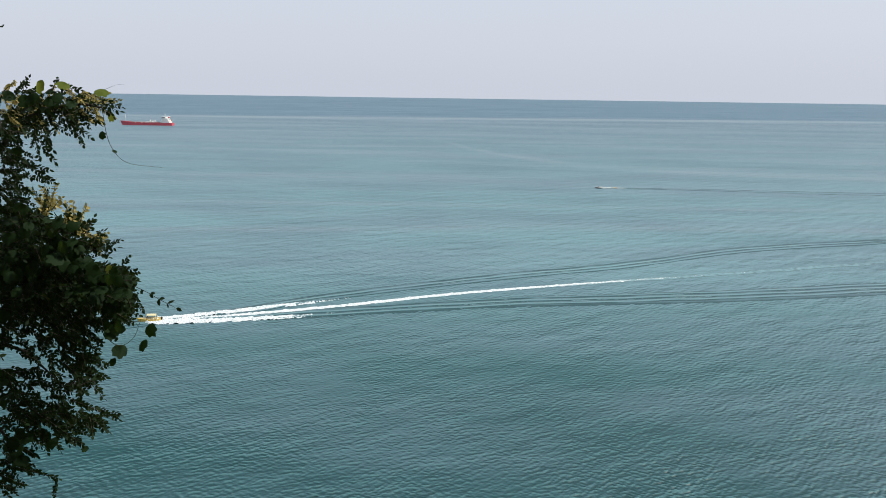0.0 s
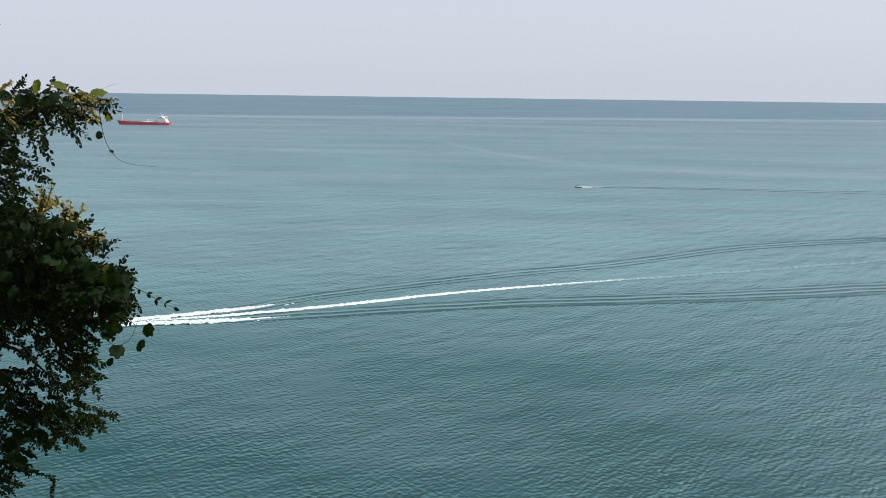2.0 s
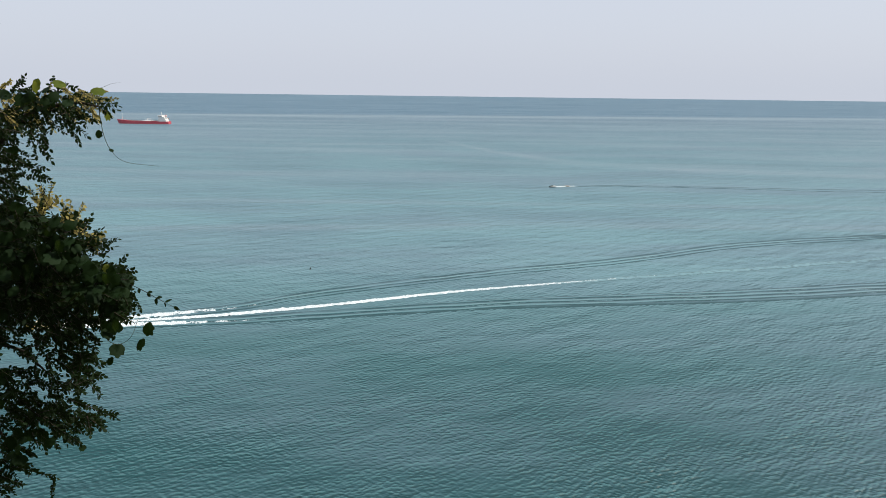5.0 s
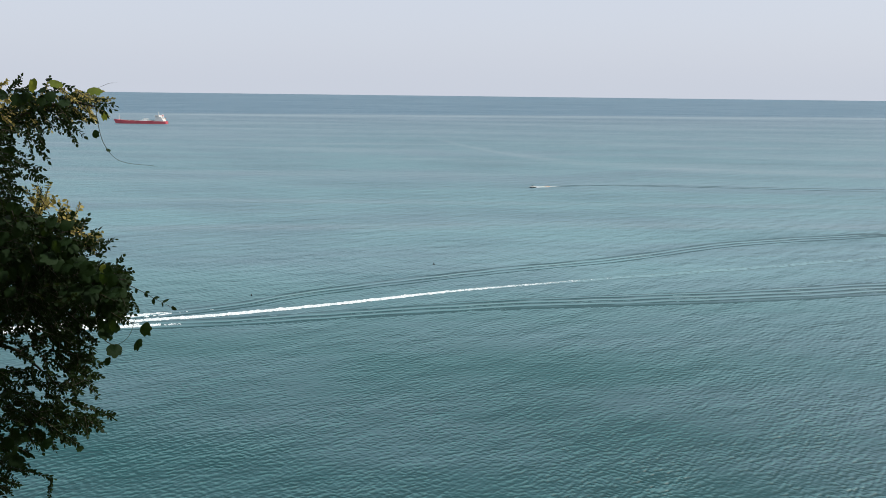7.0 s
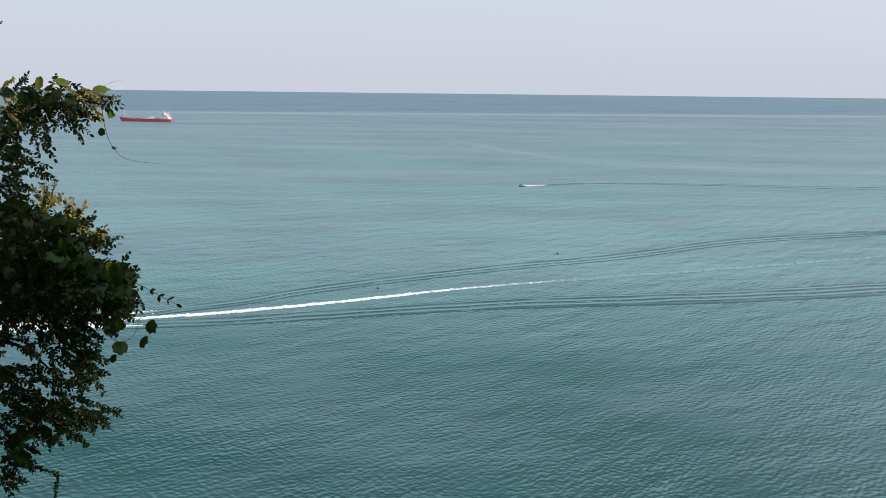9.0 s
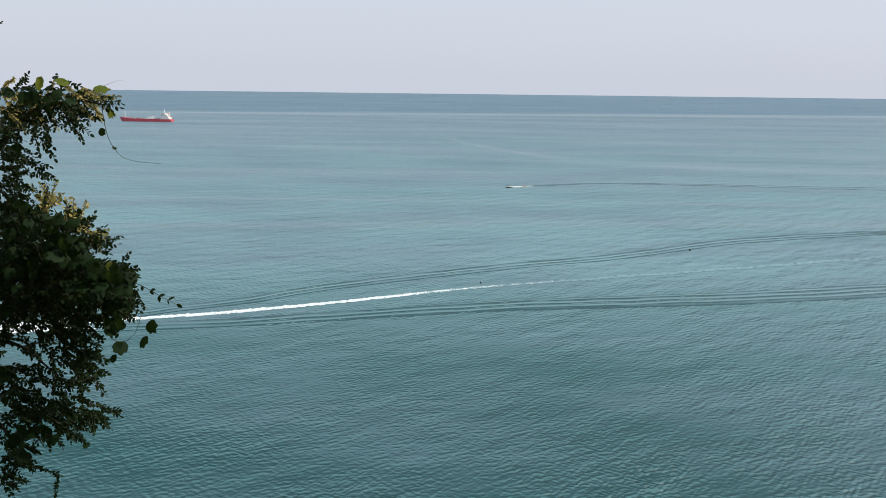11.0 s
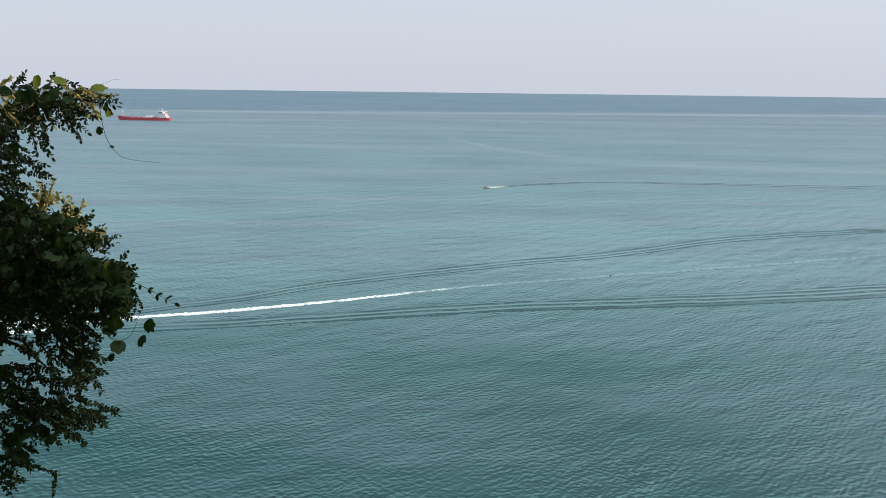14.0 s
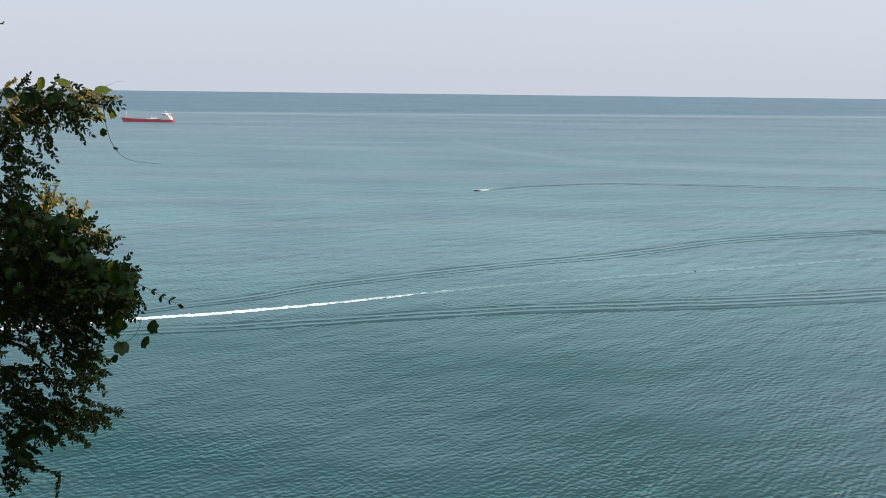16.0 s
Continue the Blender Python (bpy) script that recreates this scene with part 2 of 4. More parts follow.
def box(bm, x0, x1, y0, y1, z0, z1, bevel=0.0):
    m = Matrix.Translation(((x0 + x1) / 2, (y0 + y1) / 2, (z0 + z1) / 2)) @ Matrix.Diagonal((x1 - x0, y1 - y0, z1 - z0, 1))
    made = bmesh.ops.create_cube(bm, size=1, matrix=m)["verts"]
    if bevel:
        edges = {e for v in made for e in v.link_edges}
        bmesh.ops.bevel(bm, geom=list(edges), offset=bevel, segments=2, affect="EDGES", profile=0.6)
    return bm


def boxed(name, dims, material, parent, bevel=0.0, label=""):
    return part(name, box(bmesh.new(), *dims, bevel), material, parent, label)


def tube(name, points, radii, material, parent=None, sides=8, label=""):
    """A tapering tube through points."""
    pts = [Vector(p) for p in points]
    verts, faces = [], []
    for i, p in enumerate(pts):
        d = (pts[min(i + 1, len(pts) - 1)] - pts[max(i - 1, 0)]).normalized()
        a = d.orthogonal().normalized()
        b = d.cross(a)
        for k in range(sides):
            w = 2 * math.pi * k / sides
            verts.append(p + (a * math.cos(w) + b * math.sin(w)) * radii[i])
    for i in range(len(pts) - 1):
        for k in range(sides):
            k2 = (k + 1) % sides
            faces.append((i * sides + k, i * sides + k2, (i + 1) * sides + k2, (i + 1) * sides + k))
    faces += [tuple(range(sides))[::-1], tuple((len(pts) - 1) * sides + k for k in range(sides))]
    return shape(name, verts, faces, material, parent, True, label)


def spline(ctrl, n):
    """n points of a smooth curve through the control points."""
    c = [np.array(p, float) for p in ctrl]
    c = [2 * c[0] - c[1], *c, 2 * c[-1] - c[-2]]
    out = []
    for s in np.linspace(0, len(ctrl) - 1, n):
        i = min(int(s), len(ctrl) - 2)
        f = s - i
        p0, p1, p2, p3 = c[i:i + 4]
        out.append(0.5 * (2 * p1 + (p2 - p0) * f + (2 * p0 - 5 * p1 + 4 * p2 - p3) * f ** 2 + (3 * p1 - p0 - 3 * p2 + p3) * f ** 3))
    return np.array(out)


def field(x, y, seed, lo, hi, count, heading, spread, power=1.0):
    """Sum of many small waves between two lengths, about unit height."""
    rng = np.random.default_rng(seed)
    z = np.zeros_like(x)
    total = 0.0
    for _ in range(count):
        lam = lo * (hi / lo) ** rng.random()
        a = heading + rng.normal(0, spread)
        k = 2 * math.pi / lam
        amp = lam ** power
        z += amp * np.sin(k * (math.cos(a) * x + math.sin(a) * y) + rng.random() * 6.283)
        total += amp * amp / 2
    return z / math.sqrt(total)


# ---- the sea ----
# courses over the water; each boat runs towards the lower x
COURSE_A = spline([(330, 372), (215, 334.8), (131, 308.8), (51, 285), (3.8, 269.4), (-38.3, 251.9), (-76, 238.3), (-102, 231), (-150, 217), (-215, 199)], 600)
SPEED_A = 6.6
COURSE_B = spline([(520, 560), (400, 566), (300, 572), (215, 580), (160, 583), (127.7, 581.5), (101, 575), (75, 564), (50, 552), (24.2, 534)], 500)



def ripples(x, y, st, seed=4):
    """Short-crested wind ripples from two headings; st: the spacing of the points, which limits the finest."""
    rng = np.random.default_rng(seed)
    z = np.zeros_like(x)
    for lam0, lam1, n, h in ((0.6, 0.9, 60, 0.018), (0.9, 1.4, 80, 0.034), (1.4, 2.0, 80, 0.026), (2.0, 3.0, 60, 0.016), (4.5, 8.0, 14, 0.008), (9.0, 18.0, 10, 0.006)):
        part_z = np.zeros_like(x)
        for _ in range(n):
            lam = rng.uniform(lam0, lam1)
            a = radians(-67 if rng.random() < 0.72 else -112) + rng.normal(0, 0.29)
            k = 2 * math.pi / lam
            part_z += np.sin(k * (math.cos(a) * x + math.sin(a) * y) + rng.random() * 6.283)
        part_z *= h / math.sqrt(n / 2)
        z += part_z * np.clip((lam0 + lam1) / 2 / (2.2 * st) - 0.5, 0, 1)
    # gusts make rougher and smoother patches
    return z * np.clip(1.0 + 0.18 * field(x, y, 8, 10, 60, 24, 0.3, 2.0), 0.6, 1.2)


def build_sea():
    tight = np.radians(np.linspace(-35.6, 35.6, 1040))
    wide = np.radians(np.linspace(35.6, 324.4, 64))[1:-1]
    ang = np.concatenate([tight, wide])
    # rings that thin out with distance
    s = np.linspace(1 / 114.0, 1 / 5400.0, 1000)
    r = np.concatenate([np.linspace(30, 108, 12), 1 / s, [8000, 12000]])
    step = np.concatenate([np.full(12, 8.0), np.gradient(1 / s), [900, 900]])
    R, A = np.meshgrid(r, ang, indexing="ij")
    ST = np.repeat(step[:, None], len(ang), 1)
    X, Y = R * np.sin(A), R * np.cos(A)
    Z = np.zeros_like(X)
    front = (np.abs(A) < radians(35.7)) & (R > 100) & (R < 1500)
    x, y, st = X[front], Y[front], ST[front]
    z = ripples(x, y, st)
    # crests sharper than troughs; smoothed along the boat's course
    z = 0.92 * z + 0.3 * np.maximum(z, 0) ** 2
    gap = np.abs(y - np.interp(x, COURSE_A[::-1, 0], COURSE_A[::-1, 1]))
    z = z * (0.25 + 0.75 * np.clip((gap - 3.5) / 3.5, 0, 1))
    Z[front] = z
    # the crests lean towards the shore
    Y = Y - 0.3 * Z
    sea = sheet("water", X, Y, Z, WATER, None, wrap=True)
    return tagged(sea, "calm teal sea with small ripples and pale slicks", "sea", kind="structure")


sea = build_sea()


def build_cliff():
    xs, ys = np.linspace(-160, 160, 90), np.linspace(-90, 70, 110)
    Y, X = np.meshgrid(ys, xs, indexing="ij")
    n = field(X, Y, 3, 6, 40, 30, 0.5, 2.0)
    # the rise behind and to the left is unseen, added to shade the tree
    Z = np.where(Y > 1, 78.4 - 1.43 * (Y - 1), 78.4 + 3.5 * np.maximum(-Y - 1.8, 0))
    Z = np.minimum(Z + 1.7 * np.maximum(-7 - 0.9 * np.maximum(Y, 0) - X, 0), 121)
    Z = Z + n * np.clip(np.abs(Y - 0.5) / 12 - 0.15, 0, 1) * 0.7
    cliff = sheet("ground", X, Y, Z, SOIL, None)
    return tagged(cliff, "steep overgrown hillside falling to the sea, with an added shading rise behind", "hillside", kind="structure")


build_cliff()

# ---- wakes ----
def lengths(course):
    return np.concatenate([[0], np.cumsum(np.linalg.norm(np.diff(course, axis=0), axis=1))])


LEN_A, LEN_B = lengths(COURSE_A), lengths(COURSE_B)


def along(course, length, s):
    """Place and heading at the distance s along a course."""
    x, y = np.interp(s, length, course[:, 0]), np.interp(s, length, course[:, 1])
    x2, y2 = np.interp(s + 1.5, length, course[:, 0]), np.interp(s + 1.5, length, course[:, 1])
    x1, y1 = np.interp(s - 1.5, length, course[:, 0]), np.interp(s - 1.5, length, course[:, 1])
    return float(x), float(y), math.atan2(y2 - y1, x2 - x1)


START_A = float(np.interp(100.4, -COURSE_A[:, 0], LEN_A))
TIMES_B = ((0, 127.7), (1.5, 116.2), (3.5, 100.9), (7, 75.3), (9, 62.5), (12.5, 42.5), (14.5, 31.8), (16, 24.4))


def s_a(t):
    return START_A + SPEED_A * t


def s_b(t):
    x = np.interp(t, [p[0] for p in TIMES_B], [p[1] for p in TIMES_B])
    return float(np.interp(-x, -COURSE_B[:, 0], LEN_B))


def wave_train(name, ctrl, spacing0, spacing1, wide0, wide1, height0, height1, lean, label, n_along=560, lift=0.24):
    """A train of parallel crests along a curve; its rims lie under the water."""
    c = spline(ctrl, n_along)
    d = np.gradient(c, axis=0)
    d /= np.linalg.norm(d, axis=1)[:, None]
    nrm = np.stack([-d[:, 1], d[:, 0]], -1)
    f = np.linspace(0, 1, n_along)
    wide = wide0 + (wide1 - wide0) * f
    spacing = (spacing0 + (spacing1 - spacing0) * f)[:, None]
    q = np.linspace(-2.0, 2.0, 84)
    N = q[None, :] * wide[:, None]
    X = c[:, 0][:, None] + nrm[:, 0][:, None] * N
    Y = c[:, 1][:, None] + nrm[:, 1][:, None] * N
    swell = np.exp(-(q[None, :] ** 2) * 0.75)
    wob = field(X, Y, 11, 14, 60, 16, 0.2, 1.5)
    patch = np.clip(0.9 + 0.28 * field(X, Y, 12, 8, 34, 20, 0.2, 1.5), 0.25, 1.5)
    amp = (height0 + (height1 - height0) * f)[:, None] * patch
    ends = np.clip(np.minimum(f * 14, (1 - f) * 9), 0, 1)[:, None]
    ph = 2 * math.pi * N / spacing + lean + 0.45 * wob
    crest = np.sin(ph) + 0.5 * np.sin(2 * ph) + 0.25 * np.sin(3 * ph)
    rim = np.clip(1.15 * np.exp(-(q[None, :] / 1.35) ** 4), 0, 1) * ends
    Z = rim * (lift + swell * amp * (crest - 0.5) + 0.3 * ripples(X, Y, np.full_like(X, 0.55), 5)) - 0.3 * (1 - rim)
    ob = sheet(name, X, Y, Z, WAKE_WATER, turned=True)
    return tagged(ob, label, "wake wave")


far_arm = wave_train("wake_wave", [(-128, 213), (-98, 231.5), (-72, 244.5), (-40, 265.7), (28.7, 298.3), (83, 320), (150, 355), (219, 377), (300, 396)],
                     3.6, 4.8, 2.6, 5.4, 0.16, 0.115, 0.3, "low teal wake wave spreading seaward of the foam trail")
near_arm = wave_train("wake_wave", [(-132, 226), (-98, 232), (-57, 240), (-17, 250), (25, 259.5), (70, 266), (117, 273), (187, 287), (270, 303)],
                      3.6, 4.4, 2.6, 8.0, 0.16, 0.145, -0.4, "dark teal wake wave spreading shoreward of the foam trail")


def build_slick():
    """The smooth milky streak that the foam leaves along the course."""
    c = COURSE_A[np.linspace(0, 470, 420).astype(int)]
    d = np.gradient(c, axis=0)
    d /= np.linalg.norm(d, axis=1)[:, None]
    q = np.linspace(-1.3, 1.3, 25)
    f = np.linspace(1, 0, len(c))
    N = q[None, :] * (1.5 + 1.4 * f)[:, None] + 0.5 * field(c[:, 0], c[:, 1], 15, 8, 40, 12, 0.2, 1.0)[:, None]
    X = c[:, 0][:, None] - d[:, 1][:, None] * N
    Y = c[:, 1][:, None] + d[:, 0][:, None] * N
    rag = 0.025 * field(X, Y, 16, 1.2, 5, 24, 0.2, 2.0)
    Z = 0.09 - 0.12 * q[None, :] ** 4 + rag
    ob = sheet("slick", X, Y, Z, SLICK_WATER)
    return tagged(ob, "smooth milky streak trailing behind a boat's white foam", "slick")


build_slick()


def foam_piece(course, length, s0, s1, side, half, seed, thick=0.30, base=0.16):
    """A lumpy raft of foam along a stretch of a course; as it sinks it breaks into patches."""
    n = max(6, int((s1 - s0) / 0.22))
    ss = np.linspace(s0, s1, n)
    p = np.array([along(course, length, s) for s in ss])
    q = np.linspace(-1.35, 1.35, 19)
    sd = side(ss) if callable(side) else np.full(n, side)
    N = q[None, :] * half + sd[:, None]
    X = p[:, 0][:, None] - np.sin(p[:, 2])[:, None] * N
    Y = p[:, 1][:, None] + np.cos(p[:, 2])[:, None] * N
    lumps = field(X, Y, seed, 0.6, 1.5, 30, 0, 2.0, 0.2) * 0.62 + field(X, Y, 77, 3, 9, 22, 0, 2.0) * 0.25
    edge = np.clip(1.15 - np.abs(q)[None, :] ** 2.2 * (1 + 0.35 * field(X, Y, 78, 1.5, 5, 20, 0, 2.0)), -0.6, 1)
    Z = base + thick * (0.60 + 0.36 * lumps) * np.maximum(edge, 0) + np.minimum(edge, 0) * 0.7 - 0.03
    ends = np.clip(np.minimum(ss - s0 + 0.1, s1 - ss + 0.1) / 0.3, 0, 1)
    Z = Z * ends[:, None] - 0.3 * (1 - ends[:, None])
    cx, cy = float(X.mean()), float(Y.mean())
    ob = sheet("foam_patch", X - cx, Y - cy, Z, FOAM, turned=True)
    ob.matrix_world = pose(cx, cy, 0)
    return ob, (cx, cy)


FOAM_A = []      # object, place, time when the boat passes, outward way, life
for k in range(36):
    a0 = START_A - 250 + k * 10.0
    mid = (a0 + 5 - START_A) / SPEED_A
    ob, place = foam_piece(COURSE_A, LEN_A, a0 - 0.25, a0 + 10.25, 0.0, 1.25, 100 + k)
    tagged(ob, "white churned foam streak drifting on teal water", "foam", "foam of the wake", "stuff")
    FOAM_A.append((ob, place, mid, 0.0, 41.0))
for k in range(19):
    a0 = START_A - 70 + k * 7.0
    mid = (a0 + 3.5 - START_A) / SPEED_A
    for way in (1, -1):
        def aside(ss, way=way):
            return way * (1.6 + 0.032 * np.clip(START_A - ss, -20, 80))
        ob, place = foam_piece(COURSE_A, LEN_A, a0 - 0.25, a0 + 7.25, aside, 1.55, 200 + 2 * k + way, 0.36, 0.34)
        tagged(ob, "white foam riding the wake's breaking crest", "foam", "foam of the wake", "stuff")
        FOAM_A.append((ob, place, mid, way * 0.6, 12.5))

# the far boat's trail: thin ridges laid down as it runs
TRAIL_B = []
START_B = s_b(0)


def ridge_piece(s0, s1, side):
    n = max(5, int((s1 - s0) / 1.2))
    ss = np.linspace(s0, s1, n)
    p = np.array([along(COURSE_B, LEN_B, s) for s in ss])
    N = np.linspace(-1.3, 1.3, 25)[None, :] + (side * (1.6 + 0.022 * np.clip(START_B - ss, 0, 400)))[:, None]
    q = np.linspace(-1, 1, 25)[None, :] * np.ones_like(N)
    X = p[:, 0][:, None] - np.sin(p[:, 2])[:, None] * N
    Y = p[:, 1][:, None] + np.cos(p[:, 2])[:, None] * N
    Z = 0.36 * np.cos(q * math.pi / 2) ** 2 * (0.85 + 0.15 * field(X, Y, 9, 6, 25, 15, 0, 2.0)) - 0.12
    cx, cy = float(X.mean()), float(Y.mean())
    ob = sheet("wake_wave", X - cx, Y - cy, Z, RIDGE_WATER, turned=True)
    ob.matrix_world = pose(cx, cy, 0)
    tagged(ob, "thin dark ridge of a distant boat's wake", "wake wave", "ridges of the far wake")
    return ob, (cx, cy)


for k in range(22):
    a0 = START_B - 380 + k * 22.0
    for side in (1, -1):
        ob, place = ridge_piece(a0 - 0.6, a0 + 22.6, side)
        TRAIL_B.append((ob, place, a0 + 11))


# ---- vessels ----
def hull_mesh(name, length, beam, depth, sheer, draft, material, parent, blunt=0.45, rake=0.06, cols=15, label=""):
    """A hull along x, bow towards +x; z = 0 is the waterline."""
    rows = 25
    u = np.linspace(0, 1, rows)
    v = np.linspace(-1, 1, cols)
    U, V = np.meshgrid(u, v, indexing="ij")
    half = beam / 2 * np.clip(1 - np.clip((U - blunt) / (1 - blunt), 0, 1) ** 2.6, 0.0, 1) * np.clip(0.82 + U * 1.4, 0, 1)
    t = 1 - np.abs(V)            # 0 at the rail, 1 at the keel
    flare = np.where(t < 0.75, 1 - 0.25 * t * (0.3 + U ** 2), 0.8 * (1 - t) / 0.25)
    Yy = np.sign(V) * half * np.clip(flare, 0, 1)
    top = depth * (1 + sheer * np.clip(U - 0.55, 0, 1) ** 2 * 4)
    Zz = top - (top + draft) * np.clip(t / 0.85, 0, 1)
    Xx = (U - 0.5) * length + rake * length * np.clip(U - 0.8, 0, 1) * 5 * (Zz / depth - 0.3)
    ob = sheet(name, Xx, Yy, Zz, material, parent, smooth=True)
    if label:
        ob["label"] = label
    # transom
    n = cols
    shape("transom", [(Xx[0, j], Yy[0, j], Zz[0, j]) for j in range(n)], [tuple(range(n))], material, ob)
    return Xx, Yy, Zz, ob


def deck_mesh(name, Xx, Yy, Zz, drop, material, parent, label=""):
    a = np.stack([Xx[:, 0], Xx[:, 0], Xx[:, -1]], -1)
    b = np.stack([Yy[:, 0] * 0.985, Yy[:, 0] * 0, Yy[:, -1] * 0.985], -1)
    c = np.stack([Zz[:, 0] - drop, Zz[:, 0] - drop + 0.02, Zz[:, -1] - drop], -1)
    ob = sheet(name, a, b, c, material, parent, smooth=False)
    if label:
        ob["label"] = label
    return ob


def build_ship():
    ship = new("tanker_ship")
    tagged(ship, "small red tanker ship with white superstructure, at anchor", "ship")
    X, Y, Z, hull = hull_mesh("hull", 99, 16, 7.6, 0.45, 4.5, HULL_RED, ship, 0.72, 0.035, 17, "red painted steel hull")
    deck_mesh("deck", X, Y, Z, 0.9, DECK_RED, ship, "red-brown steel deck")
    # forecastle
    verts, faces = [], []
    outline = [(33, 6.3), (39, 5.4), (44, 3.7), (48, 1.6), (49.6, 0), (48, -1.6), (44, -3.7), (39, -5.4), (33, -6.3)]
    for z in (6.6, 9.4):
        verts += [(x, y, z + max(0, x - 40) * 0.10) for x, y in outline]
    n = len(outline)
    faces = [(i, (i + 1) % n, n + (i + 1) % n, n + i) for i in range(n)] + [tuple(range(n, 2 * n))]
    shape("forecastle", verts, faces, HULL_RED, ship)
    boxed("windlass", (37, 39.5, -2.2, 2.2, 9.4, 10.6), SHIP_GREY, ship, 0.2)
    # white stem mark
    shape("bow_mark", [(44.5, -4.1, 4.6), (48.6, -1.7, 4.6), (49.3, -1.4, 8.2), (45.0, -4.3, 8.2)], [(0, 1, 2, 3)], SHIP_WHITE, hull)
    # foremast
    mast = tube("foremast", [(42, 0, 9), (42, 0, 15), (42, 0, 23)], [0.5, 0.4, 0.22], SHIP_WHITE, ship)
    boxed("crosstree", (41.8, 42.2, -1.6, 1.6, 17.8, 18.2), SHIP_WHITE, mast)
    boxed("lamp_box", (41.6, 42.4, -0.4, 0.4, 20.4, 21.2), SHIP_WHITE, mast)
    # aft house, tier on tier
    house = boxed("superstructure", (-45, -29, -7.0, 7.0, 6.6, 10.4), SHIP_WHITE, ship, 0.15, "white painted deckhouse")
    for x0, x1, y, z0, z1 in ((-43.5, -30, 6.4, 10.4, 13.2), (-42.0, -31, 6.0, 13.2, 16.0)):
        boxed("deckhouse_tier", (x0, x1, -y, y, z0, z1), SHIP_WHITE, house, 0.12)
    bridge = boxed("bridge", (-38.5, -30.2, -7.8, 7.8, 16.0, 18.6), SHIP_WHITE, ship, 0.12)
    boxed("bridge_window_band", (-30.3, -30.12, -7.2, 7.2, 17.0, 18.0), WINDOW_DARK, bridge)
    for y in (-7.86, 7.66):
        boxed("bridge_window_band", (-37.5, -31, y, y + 0.2, 17.0, 18.0), WINDOW_DARK, bridge)
    boxed("bridge_roof", (-39.2, -29.6, -8.2, 8.2, 18.6, 18.9), SHIP_WHITE, bridge)
    for lvl, x0, n in ((8.4, -43.6, 8), (11.7, -42.4, 7), (14.5, -41.2, 6)):
        w = {8.4: 7.0, 11.7: 6.4, 14.5: 6.0}[lvl]
        for k in range(n):
            boxed("window", (x0 + k * 1.7, x0 + k * 1.7 + 0.7, -w - 0.06, -w + 0.02, lvl, lvl + 0.8), WINDOW_DARK, house)
    for z, x0, x1, y in ((10.45, -45.4, -28.6, 7.3), (13.25, -43.8, -29.7, 6.7), (16.02, -42.3, -30.7, 7.0)):
        boxed("deck_edge", (x0, x1, -y, y, z - 0.12, z + 0.08), SHIP_WHITE, house)
    funnel = tube("funnel", [(-42.2, 0, 12.5), (-42.4, 0, 16), (-42.9, 0, 20.0)], [2.1, 2.0, 1.7], SHIP_WHITE, ship, 12)
    tube("funnel_band", [(-42.5, 0, 17.0), (-42.7, 0, 18.6)], [2.02, 1.9], HULL_RED, funnel, 12)
    for y in (-0.6, 0.6):
        tube("exhaust_pipe", [(-43.0, y, 19.8), (-43.4, y, 21.2)], [0.3, 0.3], BLACK, funnel)
    rmast = tube("radar_mast", [(-35, 0, 18.8), (-35, 0, 22), (-35, 0, 26.0)], [0.6, 0.45, 0.2], SHIP_WHITE, ship)
    boxed("radar_bar", (-35.2, -34.8, -2.0, 2.0, 22.6, 23.1), SHIP_WHITE, rmast)
    boxed("crosstree", (-35.2, -34.8, -1.4, 1.4, 24.2, 24.5), SHIP_WHITE, rmast)
    # cargo pipes, manifold and crane on the deck
    for y in (-2.4, -1.2, 0.0, 1.2, 2.4):
        tube("cargo_pipe", [(-27, y, 8.6), (32, y, 8.9)], [0.32, 0.32], SHIP_GREY, ship, 6)
    manifold = boxed("manifold", (-14, 2, -6.2, 6.2, 8.0, 9.0), SHIP_WHITE, ship, 0.2)
    for k in range(6):
        tube("valve", [(-12.5 + k * 2.5, -6.0, 8.8), (-12.5 + k * 2.5, -6.0, 10.2)], [0.45, 0.35], SHIP_WHITE, manifold)
    crane = tube("hose_crane", [(-6, 0, 8), (-6, 0, 13)], [0.8, 0.6], SHIP_WHITE, ship)
    tube("jib", [(-6, 0, 12.6), (-16, 0, 11.4)], [0.45, 0.25], SHIP_WHITE, crane)
    boxed("catwalk", (-29, 33, 3.2, 4.4, 9.6, 9.8), SHIP_GREY, ship)
    for k in range(11):
        boxed("catwalk_post", (-28 + k * 6, -27.8 + k * 6, 3.6, 3.8, 7, 9.7), SHIP_GREY, ship)
    for k in range(5):
        boxed("tank_hatch", (-24 + k * 12, -22 + k * 12, -5.2, -3.4, 6.8, 8.4), SHIP_WHITE, ship, 0.2)
    boxed("lifeboat", (-44.5, -39, -8.6, -6.6, 11.2, 13.0), ORANGE, ship, 0.5, "orange covered lifeboat")
    for k in range(40):
        boxed("rail_post", (-27 + k * 1.5, -26.9 + k * 1.5, -7.75, -7.65, 6.8, 8.6), SHIP_WHITE, ship)
    boxed("rail_bar", (-28, 33, -7.76, -7.64, 8.5, 8.6), SHIP_WHITE, ship)
    # lies with the bow to the lower x
    ship.matrix_world = pose(-570.5, 1379, -2.6, 0, 0, 178)
    return ship


ship = build_ship()


